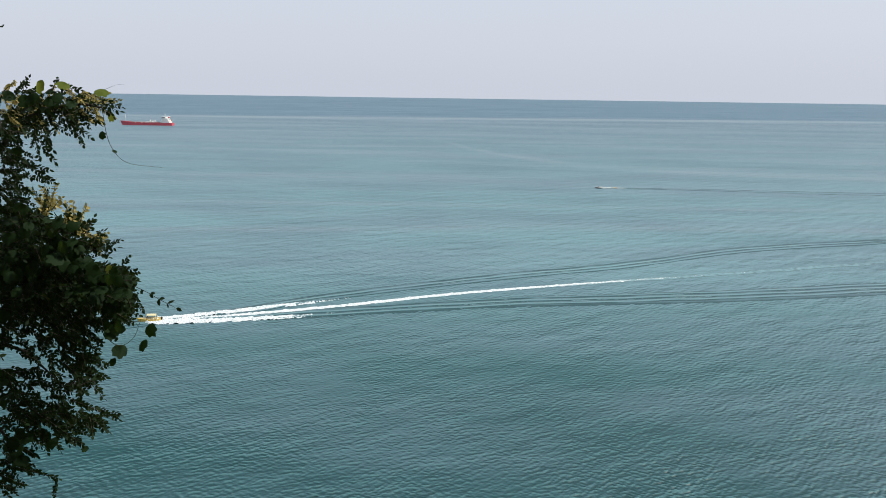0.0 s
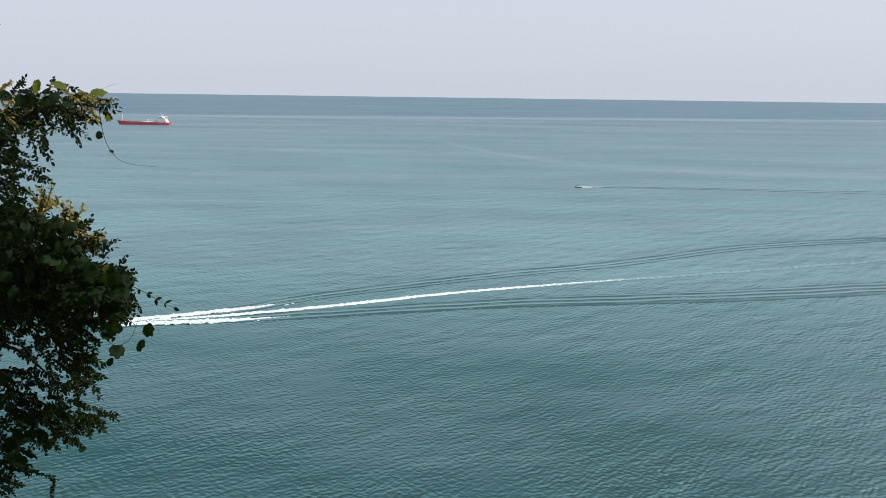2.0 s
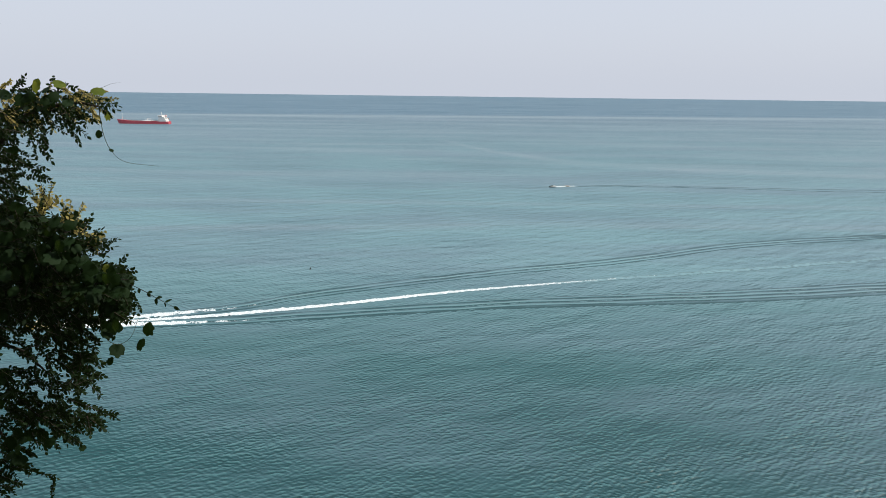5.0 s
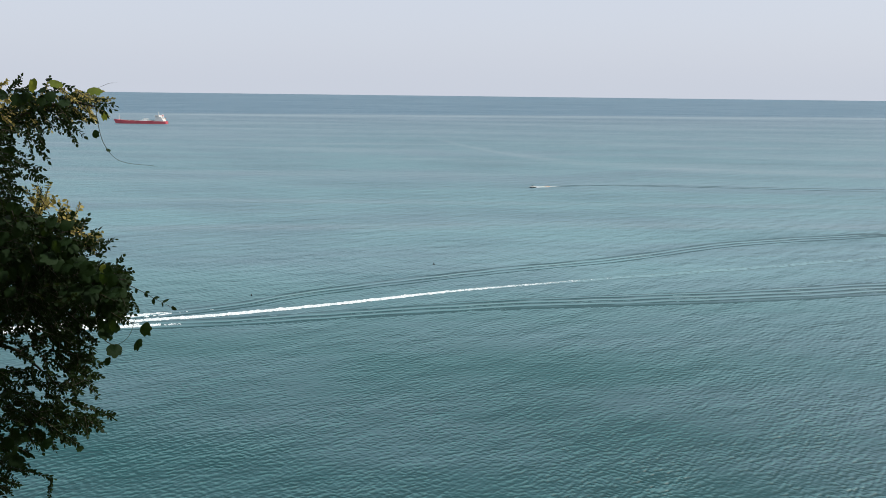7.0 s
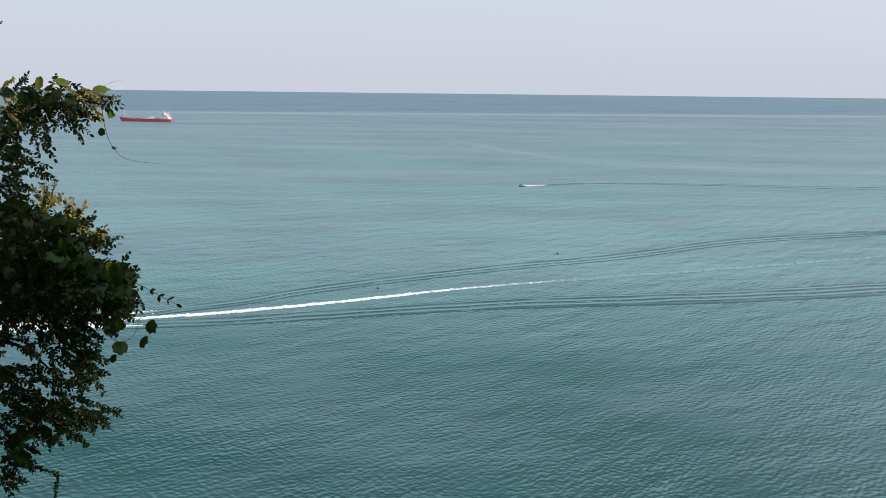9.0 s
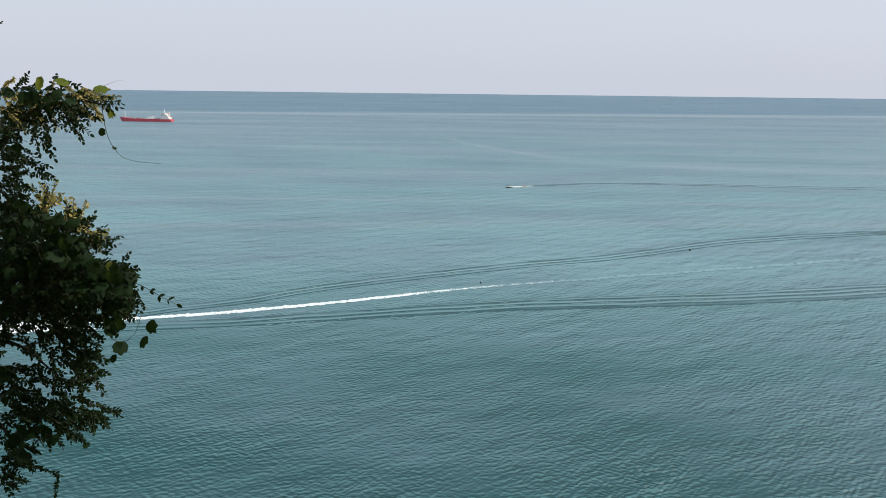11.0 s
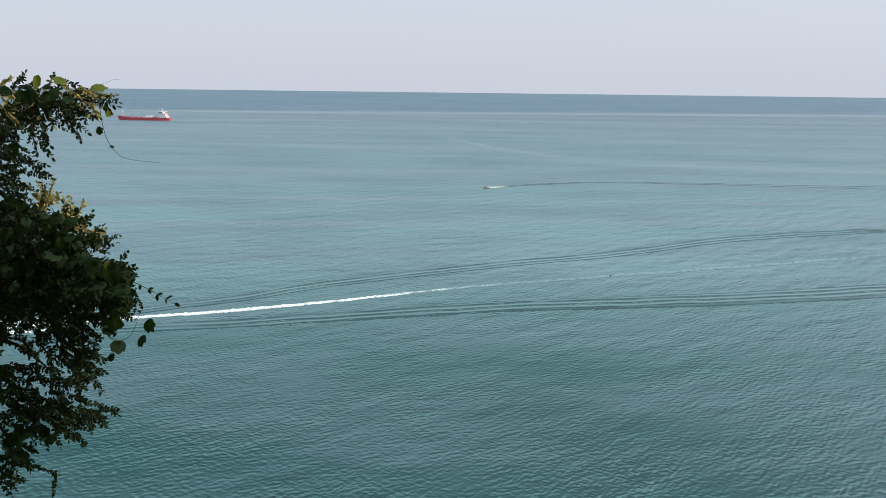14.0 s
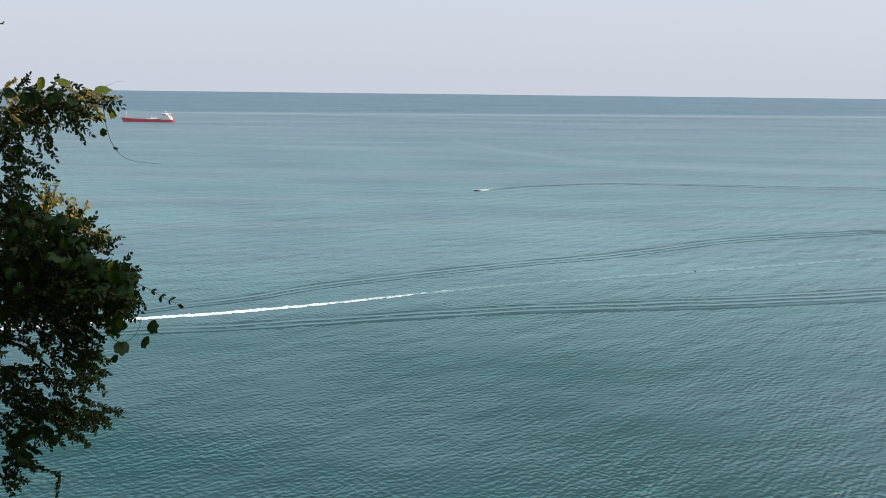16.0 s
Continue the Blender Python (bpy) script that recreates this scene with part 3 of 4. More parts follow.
def build_speedboat(label, hull_mat, top_mat, canopy_mat, length=6.2, covered=True):
    boat = new("speedboat")
    tagged(boat, label, "boat")
    beam = length * 0.36
    X, Y, Z, hull = hull_mesh("hull", length, beam, 0.75, 0.35, 0.35, hull_mat, boat, 0.35, 0.08, 15)
    deck_mesh("deck", X, Y, Z, 0.06, top_mat, boat)
    rub = np.concatenate([np.stack([X[:, 0], Y[:, 0], Z[:, 0]], -1), np.stack([X[::-1, -1], Y[::-1, -1], Z[::-1, -1]], -1)])
    tube("rub_rail", [tuple(p) for p in rub], [0.05] * len(rub), top_mat, hull, 6)
    boxed("cockpit_floor", (-2.4, 0.4, -0.75, 0.75, 0.72, 0.76), BOAT_WHITE, boat)
    console = boxed("console", (0.3, 0.9, -0.8, 0.8, 0.7, 1.25), top_mat, boat, 0.08)
    shape("windscreen", [(0.85, -0.85, 1.2), (0.85, 0.85, 1.2), (0.45, 0.75, 1.75), (0.45, -0.75, 1.75), (0.2, -0.95, 1.2), (0.2, 0.95, 1.2)],
          [(0, 1, 2, 3), (0, 3, 4), (1, 5, 2)], WINDOW_DARK, console)
    for x in (-0.6, -1.7):
        seat = boxed("seat", (x - 0.35, x + 0.25, -0.8, 0.8, 0.74, 1.08), canopy_mat, boat, 0.07)
        boxed("seat_back", (x - 0.45, x - 0.33, -0.8, 0.8, 0.95, 1.45), canopy_mat, seat, 0.05)
    if covered:
        cx, cy = np.meshgrid(np.linspace(-1.9, 0.7, 9), np.linspace(-1, 1, 9), indexing="ij")
        sheet("canopy", cx, cy * 0.95, 2.15 - 0.16 * cy ** 2 - 0.05 * (cx + 0.6) ** 2, canopy_mat, boat)
        sheet("canopy_lining", cx, cy * 0.95, 2.11 - 0.16 * cy ** 2 - 0.05 * (cx + 0.6) ** 2, canopy_mat, boat)
        for x in (-1.8, 0.6):
            for y in (-0.92, 0.92):
                tube("canopy_pole", [(x * 0.8 - 0.05, y * 1.05, 0.72), (x, y, 1.98)], [0.03, 0.03], CHROME, boat, 6)
    engine = boxed("outboard_engine", (-length / 2 - 0.45, -length / 2 + 0.05, -0.26, 0.26, 0.55, 1.25), BLACK, boat, 0.12)
    boxed("engine_leg", (-length / 2 - 0.3, -length / 2 - 0.1, -0.08, 0.08, -0.5, 0.6), BLACK, engine)
    for y in (-1, 1):
        pts = [(x, y * (0.95 - 0.22 * (x - 0.9) ** 2 * 0.35), 1.08 + 0.06 * x) for x in (0.9, 1.5, 2.1, 2.6)]
        tube("bow_rail", pts, [0.025] * 4, CHROME, boat, 6)
    return boat


def spray(boat, length, half, seed, height, low=-0.10):
    """White water thrown up beside and behind a planing hull; moves with it."""
    s = np.linspace(0, 1, int(length * 3))
    q = np.linspace(-1, 1, 31)
    S, Q = np.meshgrid(s, q, indexing="ij")
    Xx = 2.2 - S * length
    wid = half * (0.35 + 0.65 * np.clip(S * 2.2, 0, 1) ** 0.7)
    Yy = Q * wid
    arms = np.exp(-((np.abs(Q) - 0.72) / 0.2) ** 2) + np.clip(S * 4 - 1.2, 0, 1) * np.exp(-(Q / 0.22) ** 2)
    lump = 1 + 0.25 * field(Xx, Yy, seed, 0.6, 2.5, 26, 0, 2.0, 0.3)
    Zz = height * arms * lump * np.clip(S * 10, 0, 1) * np.clip((1 - S) * 2.5, 0, 1) ** 0.6 + low * np.clip((1 - S) * 4, -1, 1) - 0.25 * np.clip(np.abs(Q) * 8 - 7, 0, 1) - 0.3 * (1 - np.clip(S * 10, 0, 1))
    ob = sheet("bow_spray", Xx, Yy, Zz, FOAM, boat)
    ob["label"] = "white spray and churned foam"
    return ob


boat_a = build_speedboat("yellow speedboat with cream canopy, planing at speed", BOAT_YELLOW, BOAT_YELLOW, CANVAS)
spray(boat_a, 15, 3.0, 31, 0.5)
boat_a.scale = (1.18, 1.18, 1.18)
boat_b = build_speedboat("open dark-hulled speedboat running far out on the water", BOAT_DARK, BOAT_WHITE, BOAT_WHITE, 5.8, False)
spray(boat_b, 42, 1.5, 32, 0.75, 0.20)


def build_raft():
    """An inflatable on a line behind the far boat."""
    raft = new("towed_inflatable")
    tagged(raft, "pale orange and yellow inflatable raft towed behind a boat", "inflatable")
    for y in (-0.55, 0.0, 0.55):
        pts = [(x, y * (1 - 0.02 * x * x), 0.32 + 0.10 * max(0, x - 1.0) ** 2) for x in (-1.7, -1.2, 0, 1.2, 1.7, 2.0)]
        tube("tube", pts, [0.18, 0.32, 0.34, 0.32, 0.24, 0.12], RAFT_VINYL if y else CANVAS, raft, 10)
    for x in (-1.0, 0.0, 1.0):
        boxed("handle_strap", (x - 0.06, x + 0.06, -0.6, 0.6, 0.62, 0.70), BLACK, raft)
    tube("tow_rope", [(1.9, 0, 0.45), (5, 0, 0.35), (9.5, 0, 0.7)], [0.025] * 3, CANVAS, raft, 5)
    return raft


raft = build_raft()


# ---- birds ----
def build_bird():
    bird = new("bird")
    tagged(bird, "small dark seabird flying low over the water", "bird")
    body = bmesh.new()
    bmesh.ops.create_uvsphere(body, u_segments=10, v_segments=8, radius=1, matrix=Matrix.Diagonal((0.15, 0.045, 0.045, 1)))
    part("body", body, FEATHER, bird)
    head = bmesh.new()
    bmesh.ops.create_uvsphere(head, u_segments=8, v_segments=6, radius=0.035, matrix=Matrix.Translation((0.15, 0, 0.02)))
    part("head", head, FEATHER, bird)
    shape("tail", [(-0.13, -0.02, 0), (-0.13, 0.02, 0), (-0.25, 0.05, 0), (-0.25, -0.05, 0), (-0.13, 0, 0.012), (-0.25, 0, 0.012)],
          [(0, 1, 2, 3), (0, 4, 5, 3), (4, 1, 2, 5)], FEATHER, bird)
    wings = []
    for s in (1, -1):
        v = [(0.07, 0, 0), (-0.06, 0, 0), (-0.05, 0.16 * s, 0.01), (0.08, 0.16 * s, 0.015), (-0.06, 0.36 * s, 0), (-0.02, 0.34 * s, 0.008), (0.0, 0.08 * s, 0.02)]
        wings.append(shape("wing", v, [(0, 6, 1), (1, 6, 2), (6, 0, 3), (6, 3, 2), (2, 3, 5, 4)], FEATHER, bird))
    bird.scale = (0.6, 0.6, 0.6)
    return bird, wings


bird_a, wings_a = build_bird()
bird_b, wings_b = build_bird()


# ---- the tree and its vine ----
def at(u, v, d):
    """Beside the view axis: u to the right and v up for each metre out to sea, at d metres out."""
    return Vector((u * d, d, EYE_Z + v * d))


class Leaves:
    """Collects small folded leaves for one mesh."""

    def __init__(self, seed):
        self.rng = random.Random(seed)
        self.v, self.f = [], []

    def leaf(self, p, way, face, size, slim=0.62):
        way = way.normalized()
        side = way.cross(face)
        if side.length < 1e-3:
            side = way.orthogonal()
        side.normalize()
        up = side.cross(way)
        w = size * slim * 0.5
        b = len(self.v)
        curl = self.rng.uniform(-0.15, 0.2) * size
        mid, tip = p + way * size * 0.45 - up * w * 0.35, p + way * size - up * curl
        l1, l2 = p + way * size * 0.28 + side * w * 0.9, p + way * size * 0.66 + side * w * 0.8 - up * curl * 0.4
        r1, r2 = p + way * size * 0.28 - side * w * 0.9, p + way * size * 0.66 - side * w * 0.8 - up * curl * 0.4
        self.v += [p, l1, l2, tip, r2, r1, mid]
        self.f += [(b, b + 6, b + 2, b + 1), (b + 6, b + 3, b + 2), (b, b + 5, b + 4, b + 6), (b + 6, b + 4, b + 3)]

    def any_way(self):
        r = self.rng
        while True:
            w = Vector((r.uniform(-1, 1), r.uniform(-1, 1), r.uniform(-1, 1)))
            if 0.1 < w.length < 1:
                return w.normalized()

    def mesh(self, name, material, parent):
        return shape(name, self.v, self.f, material, parent, True)


tree = new("cliff_tree")
tagged(tree, "backlit dark green tree overgrown with a climbing vine", "tree")
TRUNK = spline([(-5.0, 4.7, 73.0), (-4.9, 4.8, 75.2), (-4.7, 5.0, 77.4), (-4.5, 5.1, 79.0), (-4.3, 5.2, 80.3)], 14)
tube("trunk", [tuple(p) for p in TRUNK], [0.24 - 0.010 * i for i in range(14)], BARK, tree, 12)


def limb(points, r0):
    pts = spline([at(*p) for p in points], 12)
    tube("limb", [tuple(p) for p in pts], [r0 * (1 - 0.075 * i) for i in range(12)], BARK, tree, 7)
    return pts


limb([(-0.853, -0.224, 5.3), (-0.679, -0.148, 5.2), (-0.588, -0.055, 5.1), (-0.515, -0.031, 5.0), (-0.472, -0.036, 4.9)], 0.030)
limb([(-0.851, -0.309, 5.3), (-0.695, -0.264, 5.3), (-0.595, -0.254, 5.2), (-0.523, -0.278, 5.1), (-0.452, -0.312, 5.0)], 0.06)
limb([(-0.863, -0.379, 5.3), (-0.710, -0.377, 5.3), (-0.628, -0.394, 5.2), (-0.601, -0.420, 5.15), (-0.567, -0.457, 5.1)], 0.022)
limb([(-0.878, -0.471, 5.4), (-0.725, -0.487, 5.3), (-0.678, -0.524, 5.2), (-0.665, -0.562, 5.1), (-0.660, -0.591, 5.0)], 0.022)

crown = Leaves(5)
lit_leaves = Leaves(6)
twigs_v, twigs_f = [], []


def twig(pts, r0, r1):
    b0 = len(twigs_v)
    n = len(pts)
    for i, p in enumerate(pts):
        d = (pts[min(i + 1, n - 1)] - pts[max(i - 1, 0)]).normalized()
        a = d.orthogonal().normalized()
        c = d.cross(a)
        r = r0 + (r1 - r0) * i / (n - 1)
        for k in range(4):
            w = math.pi / 2 * k
            twigs_v.append(p + (a * math.cos(w) + c * math.sin(w)) * r)
    for i in range(n - 1):
        for k in range(4):
            k2 = (k + 1) % 4
            twigs_f.append((b0 + i * 4 + k, b0 + i * 4 + k2, b0 + i * 4 + 4 + k2, b0 + i * 4 + 4 + k))


def frond(u0, v0, u1, v1, size=0.037, droop=0.0, gap=0.62, depth=5.0, away=0.15, sun_lit=0.0):
    """A twig with leaves set left and right along it; the last argument is the share of leaves painted as sunlit."""
    r = crown.rng
    tips = sun_lit > 0 and r.random() < sun_lit
    size = size * 0.85 if tips else size
    d0 = depth + r.uniform(-away, away)
    d1 = d0 + r.uniform(-away, away)
    a, b = at(u0, v0, d0), at(u1, v1, d1)
    span = (b - a).length
    n = max(3, int(span / (size * gap)))
    pts = []
    for i in range(n + 1):
        f = i / n
        pts.append(a.lerp(b, f) + Vector((0, 0, droop * span * (4 * f * (1 - f)) + r.uniform(-1, 1) * size * 0.08)))
    twig(pts, 0.003, 0.0012)
    for i, p in enumerate(pts):
        fwd = (pts[min(i + 1, n)] - pts[max(i - 1, 0)]).normalized()
        if i == n:
            (lit_leaves if tips else crown).leaf(p, fwd, crown.any_way(), size * 1.05)
            continue
        for s in (1, -1):
            if r.random() < 0.12:
                continue
            out = fwd.cross(Vector((0, -1, 0.3))).normalized() * s
            way = fwd * r.uniform(0.5, 1.0) + out * r.uniform(0.6, 1.0) + Vector((0, r.uniform(-0.6, 0.6), -0.25))
            (lit_leaves if tips else crown).leaf(p, way, Vector((0, -1, 0.6)) + crown.any_way() * 0.9, size * r.uniform(0.75, 1.15))


def clump(u, v, ru, rv, n, size=0.036, depth=5.1, thick=0.3, lean=(0.5, -0.35), sun_lit=0.0):
    """A knot of short fronds pointing about one way."""
    r = crown.rng
    for _ in range(n):
        w, q = r.uniform(0, 6.283), math.sqrt(r.random())
        cu, cv = u + ru * q * math.cos(w), v + rv * q * math.sin(w)
        turn = math.atan2(lean[1], lean[0]) + r.gauss(0, 0.8)
        ln = r.uniform(0.018, 0.034)
        frond(cu, cv, cu + ln * math.cos(turn), cv + ln * math.sin(turn), size * r.uniform(0.85, 1.2), 0.02, 0.62,
              depth + r.uniform(-thick, thick), 0.15, sun_lit)


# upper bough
clump(-0.502, -0.019, 0.0207, 0.0056, 8, size=0.030, sun_lit=0.75)
clump(-0.486, -0.028, 0.0096, 0.0064, 5, size=0.030, sun_lit=0.6)
clump(-0.540, -0.012, 0.0239, 0.0048, 5, size=0.030, sun_lit=0.5)
clump(-0.602, -0.032, 0.0303, 0.0159, 19, size=0.030, sun_lit=0.4)
clump(-0.570, -0.034, 0.0303, 0.0159, 18, size=0.030, sun_lit=0.45)
clump(-0.538, -0.032, 0.0271, 0.0128, 16, size=0.030, sun_lit=0.5)
clump(-0.508, -0.029, 0.0207, 0.0096, 12, size=0.030, sun_lit=0.6)
clump(-0.583, -0.017, 0.0319, 0.0050, 8, size=0.028, sun_lit=0.5)
clump(-0.581, -0.061, 0.0351, 0.0112, 12, size=0.030)
clump(-0.542, -0.052, 0.0223, 0.0080, 8, size=0.030)
clump(-0.611, -0.063, 0.0207, 0.0207, 16, size=0.030)
clump(-0.624, -0.147, 0.0143, 0.0271, 22, size=0.030)
clump(-0.612, -0.078, 0.0200, 0.0250, 16, size=0.030, depth=4.8)
clump(-0.590, -0.050, 0.0250, 0.0120, 12, size=0.030)
clump(-0.622, -0.111, 0.0112, 0.0159, 9, size=0.030)
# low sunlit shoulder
clump(-0.565, -0.170, 0.0112, 0.0159, 8, lean=(0.4, 1), sun_lit=0.8)
clump(-0.556, -0.199, 0.0271, 0.0096, 16, lean=(0.7, 0.5), sun_lit=0.25)
clump(-0.529, -0.213, 0.0175, 0.0112, 12, lean=(0.7, 0.4), sun_lit=0.3)
clump(-0.511, -0.231, 0.0143, 0.0096, 10, lean=(0.7, 0.3), sun_lit=0.25)
clump(-0.587, -0.187, 0.0159, 0.0112, 10)
# heart of the crown
clump(-0.601, -0.305, 0.0638, 0.0271, 60, depth=5.9)
clump(-0.629, -0.263, 0.0319, 0.0399, 40, depth=5.9)
clump(-0.554, -0.331, 0.0478, 0.0175, 30, depth=5.7)
clump(-0.629, -0.263, 0.0399, 0.0558, 60, depth=5.7)
clump(-0.572, -0.270, 0.0478, 0.0438, 70, depth=5.7)
clump(-0.525, -0.291, 0.0359, 0.0287, 50, depth=5.6)
clump(-0.602, -0.314, 0.0558, 0.0207, 50, depth=5.6)
clump(-0.622, -0.204, 0.0271, 0.0319, 40, depth=5.6)
clump(-0.661, -0.324, 0.0239, 0.0207, 24, depth=5.6)
clump(-0.563, -0.228, 0.0287, 0.0207, 30, depth=5.6)
clump(-0.620, -0.187, 0.0279, 0.0255, 30)
clump(-0.591, -0.220, 0.0478, 0.0303, 50)
clump(-0.613, -0.271, 0.0558, 0.0438, 70)
clump(-0.549, -0.245, 0.0399, 0.0319, 50)
clump(-0.567, -0.296, 0.0638, 0.0359, 70)
clump(-0.503, -0.278, 0.0319, 0.0239, 36)
clump(-0.489, -0.293, 0.0255, 0.0255, 30)
clump(-0.489, -0.324, 0.0239, 0.0191, 24)
clump(-0.520, -0.330, 0.0399, 0.0223, 30)
clump(-0.611, -0.323, 0.0478, 0.0175, 30)
clump(-0.675, -0.238, 0.0478, 0.0717, 60)
clump(-0.689, -0.341, 0.0478, 0.0478, 40)
# hanging lower boughs
clump(-0.607, -0.362, 0.0478, 0.0223, 14)
clump(-0.548, -0.361, 0.0399, 0.0223, 30)
clump(-0.643, -0.381, 0.0207, 0.0191, 5)
clump(-0.591, -0.402, 0.0399, 0.0207, 14)
clump(-0.545, -0.411, 0.0287, 0.0223, 24)
clump(-0.643, -0.449, 0.0271, 0.0239, 13)
clump(-0.597, -0.457, 0.0319, 0.0191, 14)
clump(-0.553, -0.447, 0.0223, 0.0175, 15)
clump(-0.631, -0.495, 0.0359, 0.0207, 20)
clump(-0.580, -0.499, 0.0359, 0.0191, 24)
clump(-0.536, -0.498, 0.0207, 0.0128, 10)
clump(-0.667, -0.505, 0.0191, 0.0399, 20)
clump(-0.665, -0.562, 0.0223, 0.0271, 14)
clump(-0.699, -0.449, 0.0223, 0.0956, 40)
clump(-0.574, -0.527, 0.0207, 0.0128, 8)
clump(-0.626, -0.528, 0.0159, 0.0112, 6)
clump(-0.685, -0.611, 0.0159, 0.0191, 8)
# single sprays that stand out against the water and the sky
frond(-0.578, -0.009, -0.572, 0.004, 0.028)
frond(-0.593, -0.017, -0.575, 0.002, 0.028)
frond(-0.542, -0.012, -0.534, 0.003, 0.03)
frond(-0.487, -0.027, -0.451, -0.039)
frond(-0.477, -0.033, -0.461, -0.047, 0.035)
frond(-0.524, -0.043, -0.507, -0.087)
frond(-0.536, -0.047, -0.495, -0.076)
frond(-0.574, -0.071, -0.549, -0.111)
frond(-0.574, -0.071, -0.570, -0.106)
frond(-0.562, -0.074, -0.549, -0.094)
frond(-0.511, -0.039, -0.482, -0.058)
frond(-0.515, -0.039, -0.484, -0.054)
frond(-0.499, -0.035, -0.478, -0.054)
frond(-0.624, -0.092, -0.554, -0.139)
frond(-0.622, -0.107, -0.558, -0.123)
frond(-0.616, -0.123, -0.584, -0.162)
frond(-0.628, -0.123, -0.559, -0.138)
frond(-0.618, -0.111, -0.578, -0.110)
frond(-0.613, -0.135, -0.592, -0.154)
frond(-0.580, -0.195, -0.564, -0.152, 0.032, sun_lit=0.8)
frond(-0.577, -0.185, -0.550, -0.164, 0.032, sun_lit=0.8)
frond(-0.571, -0.191, -0.556, -0.158, 0.03, sun_lit=0.8)
frond(-0.548, -0.199, -0.522, -0.188, 0.035, sun_lit=0.8)
frond(-0.533, -0.211, -0.512, -0.206, 0.035, sun_lit=0.8)
frond(-0.518, -0.227, -0.488, -0.225, 0.03, sun_lit=0.8)
frond(-0.507, -0.236, -0.486, -0.248)
frond(-0.489, -0.261, -0.452, -0.267)
frond(-0.469, -0.269, -0.453, -0.277)
frond(-0.454, -0.290, -0.393, -0.324, 0.05, 0, 1.3)
frond(-0.455, -0.303, -0.443, -0.329)
frond(-0.474, -0.329, -0.455, -0.348)
frond(-0.579, -0.411, -0.507, -0.435)
frond(-0.571, -0.420, -0.513, -0.436)
frond(-0.560, -0.393, -0.519, -0.410)
frond(-0.594, -0.466, -0.491, -0.497)
frond(-0.568, -0.470, -0.494, -0.504)
frond(-0.620, -0.476, -0.512, -0.510)
frond(-0.605, -0.490, -0.522, -0.512)
frond(-0.630, -0.485, -0.550, -0.550)
frond(-0.623, -0.499, -0.563, -0.546)
frond(-0.615, -0.509, -0.540, -0.531)
frond(-0.649, -0.500, -0.594, -0.551)
frond(-0.648, -0.421, -0.575, -0.457)
frond(-0.660, -0.376, -0.613, -0.412)
frond(-0.638, -0.341, -0.558, -0.375)
frond(-0.558, -0.375, -0.511, -0.410)
frond(-0.549, -0.366, -0.513, -0.392)
frond(-0.681, -0.543, -0.635, -0.561)
frond(-0.673, -0.552, -0.635, -0.585)
frond(-0.685, -0.581, -0.626, -0.598, 0.038)
frond(-0.634, -0.595, -0.597, -0.607, 0.035)
frond(-0.600, -0.604, -0.609, -0.644, 0.035)
frond(-0.689, -0.611, -0.667, -0.635)
frond(-0.688, -0.601, -0.668, -0.610)
frond(-0.670, -0.458, -0.619, -0.467)
frond(-0.662, -0.431, -0.606, -0.425)
frond(-0.632, -0.426, -0.573, -0.436)
frond(-0.608, 0.070, -0.600, 0.072, 0.018)
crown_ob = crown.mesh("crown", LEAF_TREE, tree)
tagged(crown_ob, "many small dark leaves on drooping twigs", kind="stuff")
# leaves whose colour carries the sunlight on the crown's edges
lit_leaves_ob = lit_leaves.mesh("young_foliage", LEAF_SUN_LIT, tree)
tagged(lit_leaves_ob, "golden yellow-green leaves at the sunny edges, sunlight painted into their colour", kind="stuff")
twigs = shape("twig_work", twigs_v, twigs_f, BARK, tree)
tagged(twigs, kind="stuff")

vine = new("climbing_vine")
tagged(vine, "climbing vine with broad heart-shaped leaves over the tree", "vine")


LOBE_AT = [0.0, 0.26, 0.55, 0.92, 1.35, 1.75, 2.2, 2.7, 3.14]
LOBE_OUT = [1.0, 0.84, 0.64, 1.0, 0.74, 0.90, 0.80, 0.70, 0.46]


def broad_leaf(seed, lobes, material):
    """A broad lobed leaf, stalk end at the origin, tip along +x, faces +z."""
    rng = random.Random(seed)
    verts, faces = [(0.10, 0, 0.0)], []
    n = 24
    for i in range(n):
        w = 2 * math.pi * i / n
        off = abs((w + math.pi) % (2 * math.pi) - math.pi)     # from the tip
        ring = np.interp(off, LOBE_AT, LOBE_OUT)
        r = 0.60 * (ring + (0.86 - ring) * (0.17 - lobes) * 4) * rng.uniform(0.94, 1.05)
        x, y = 0.46 + r * math.cos(w) * 1.05, r * math.sin(w)
        verts.append((x, y, -0.25 * y * y - 0.14 * (x - 0.4) ** 2 + rng.uniform(-0.015, 0.015)))
        verts.append((0.1 + (x - 0.1) * 0.55, y * 0.55, 0.03 - 0.05 * abs(y)))
    for i in range(n):
        j = (i + 1) % n
        faces.append((0, 2 + 2 * i, 2 + 2 * j))
        faces.append((2 + 2 * i, 1 + 2 * i, 1 + 2 * j, 2 + 2 * j))
    me = bpy.data.meshes.new("leaf")
    me.from_pydata(verts, [], faces)
    me.polygons.foreach_set("use_smooth", [True] * len(me.polygons))
    me.materials.append(material)
    return me


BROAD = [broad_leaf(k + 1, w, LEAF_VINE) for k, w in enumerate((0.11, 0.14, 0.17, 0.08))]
# broad leaves in the painted sunlit colour
SUN_LIT = [broad_leaf(k + 7, w, LEAF_VINE_SUN_LIT) for k, w in enumerate((0.10, 0.16))]
vrng = random.Random(21)


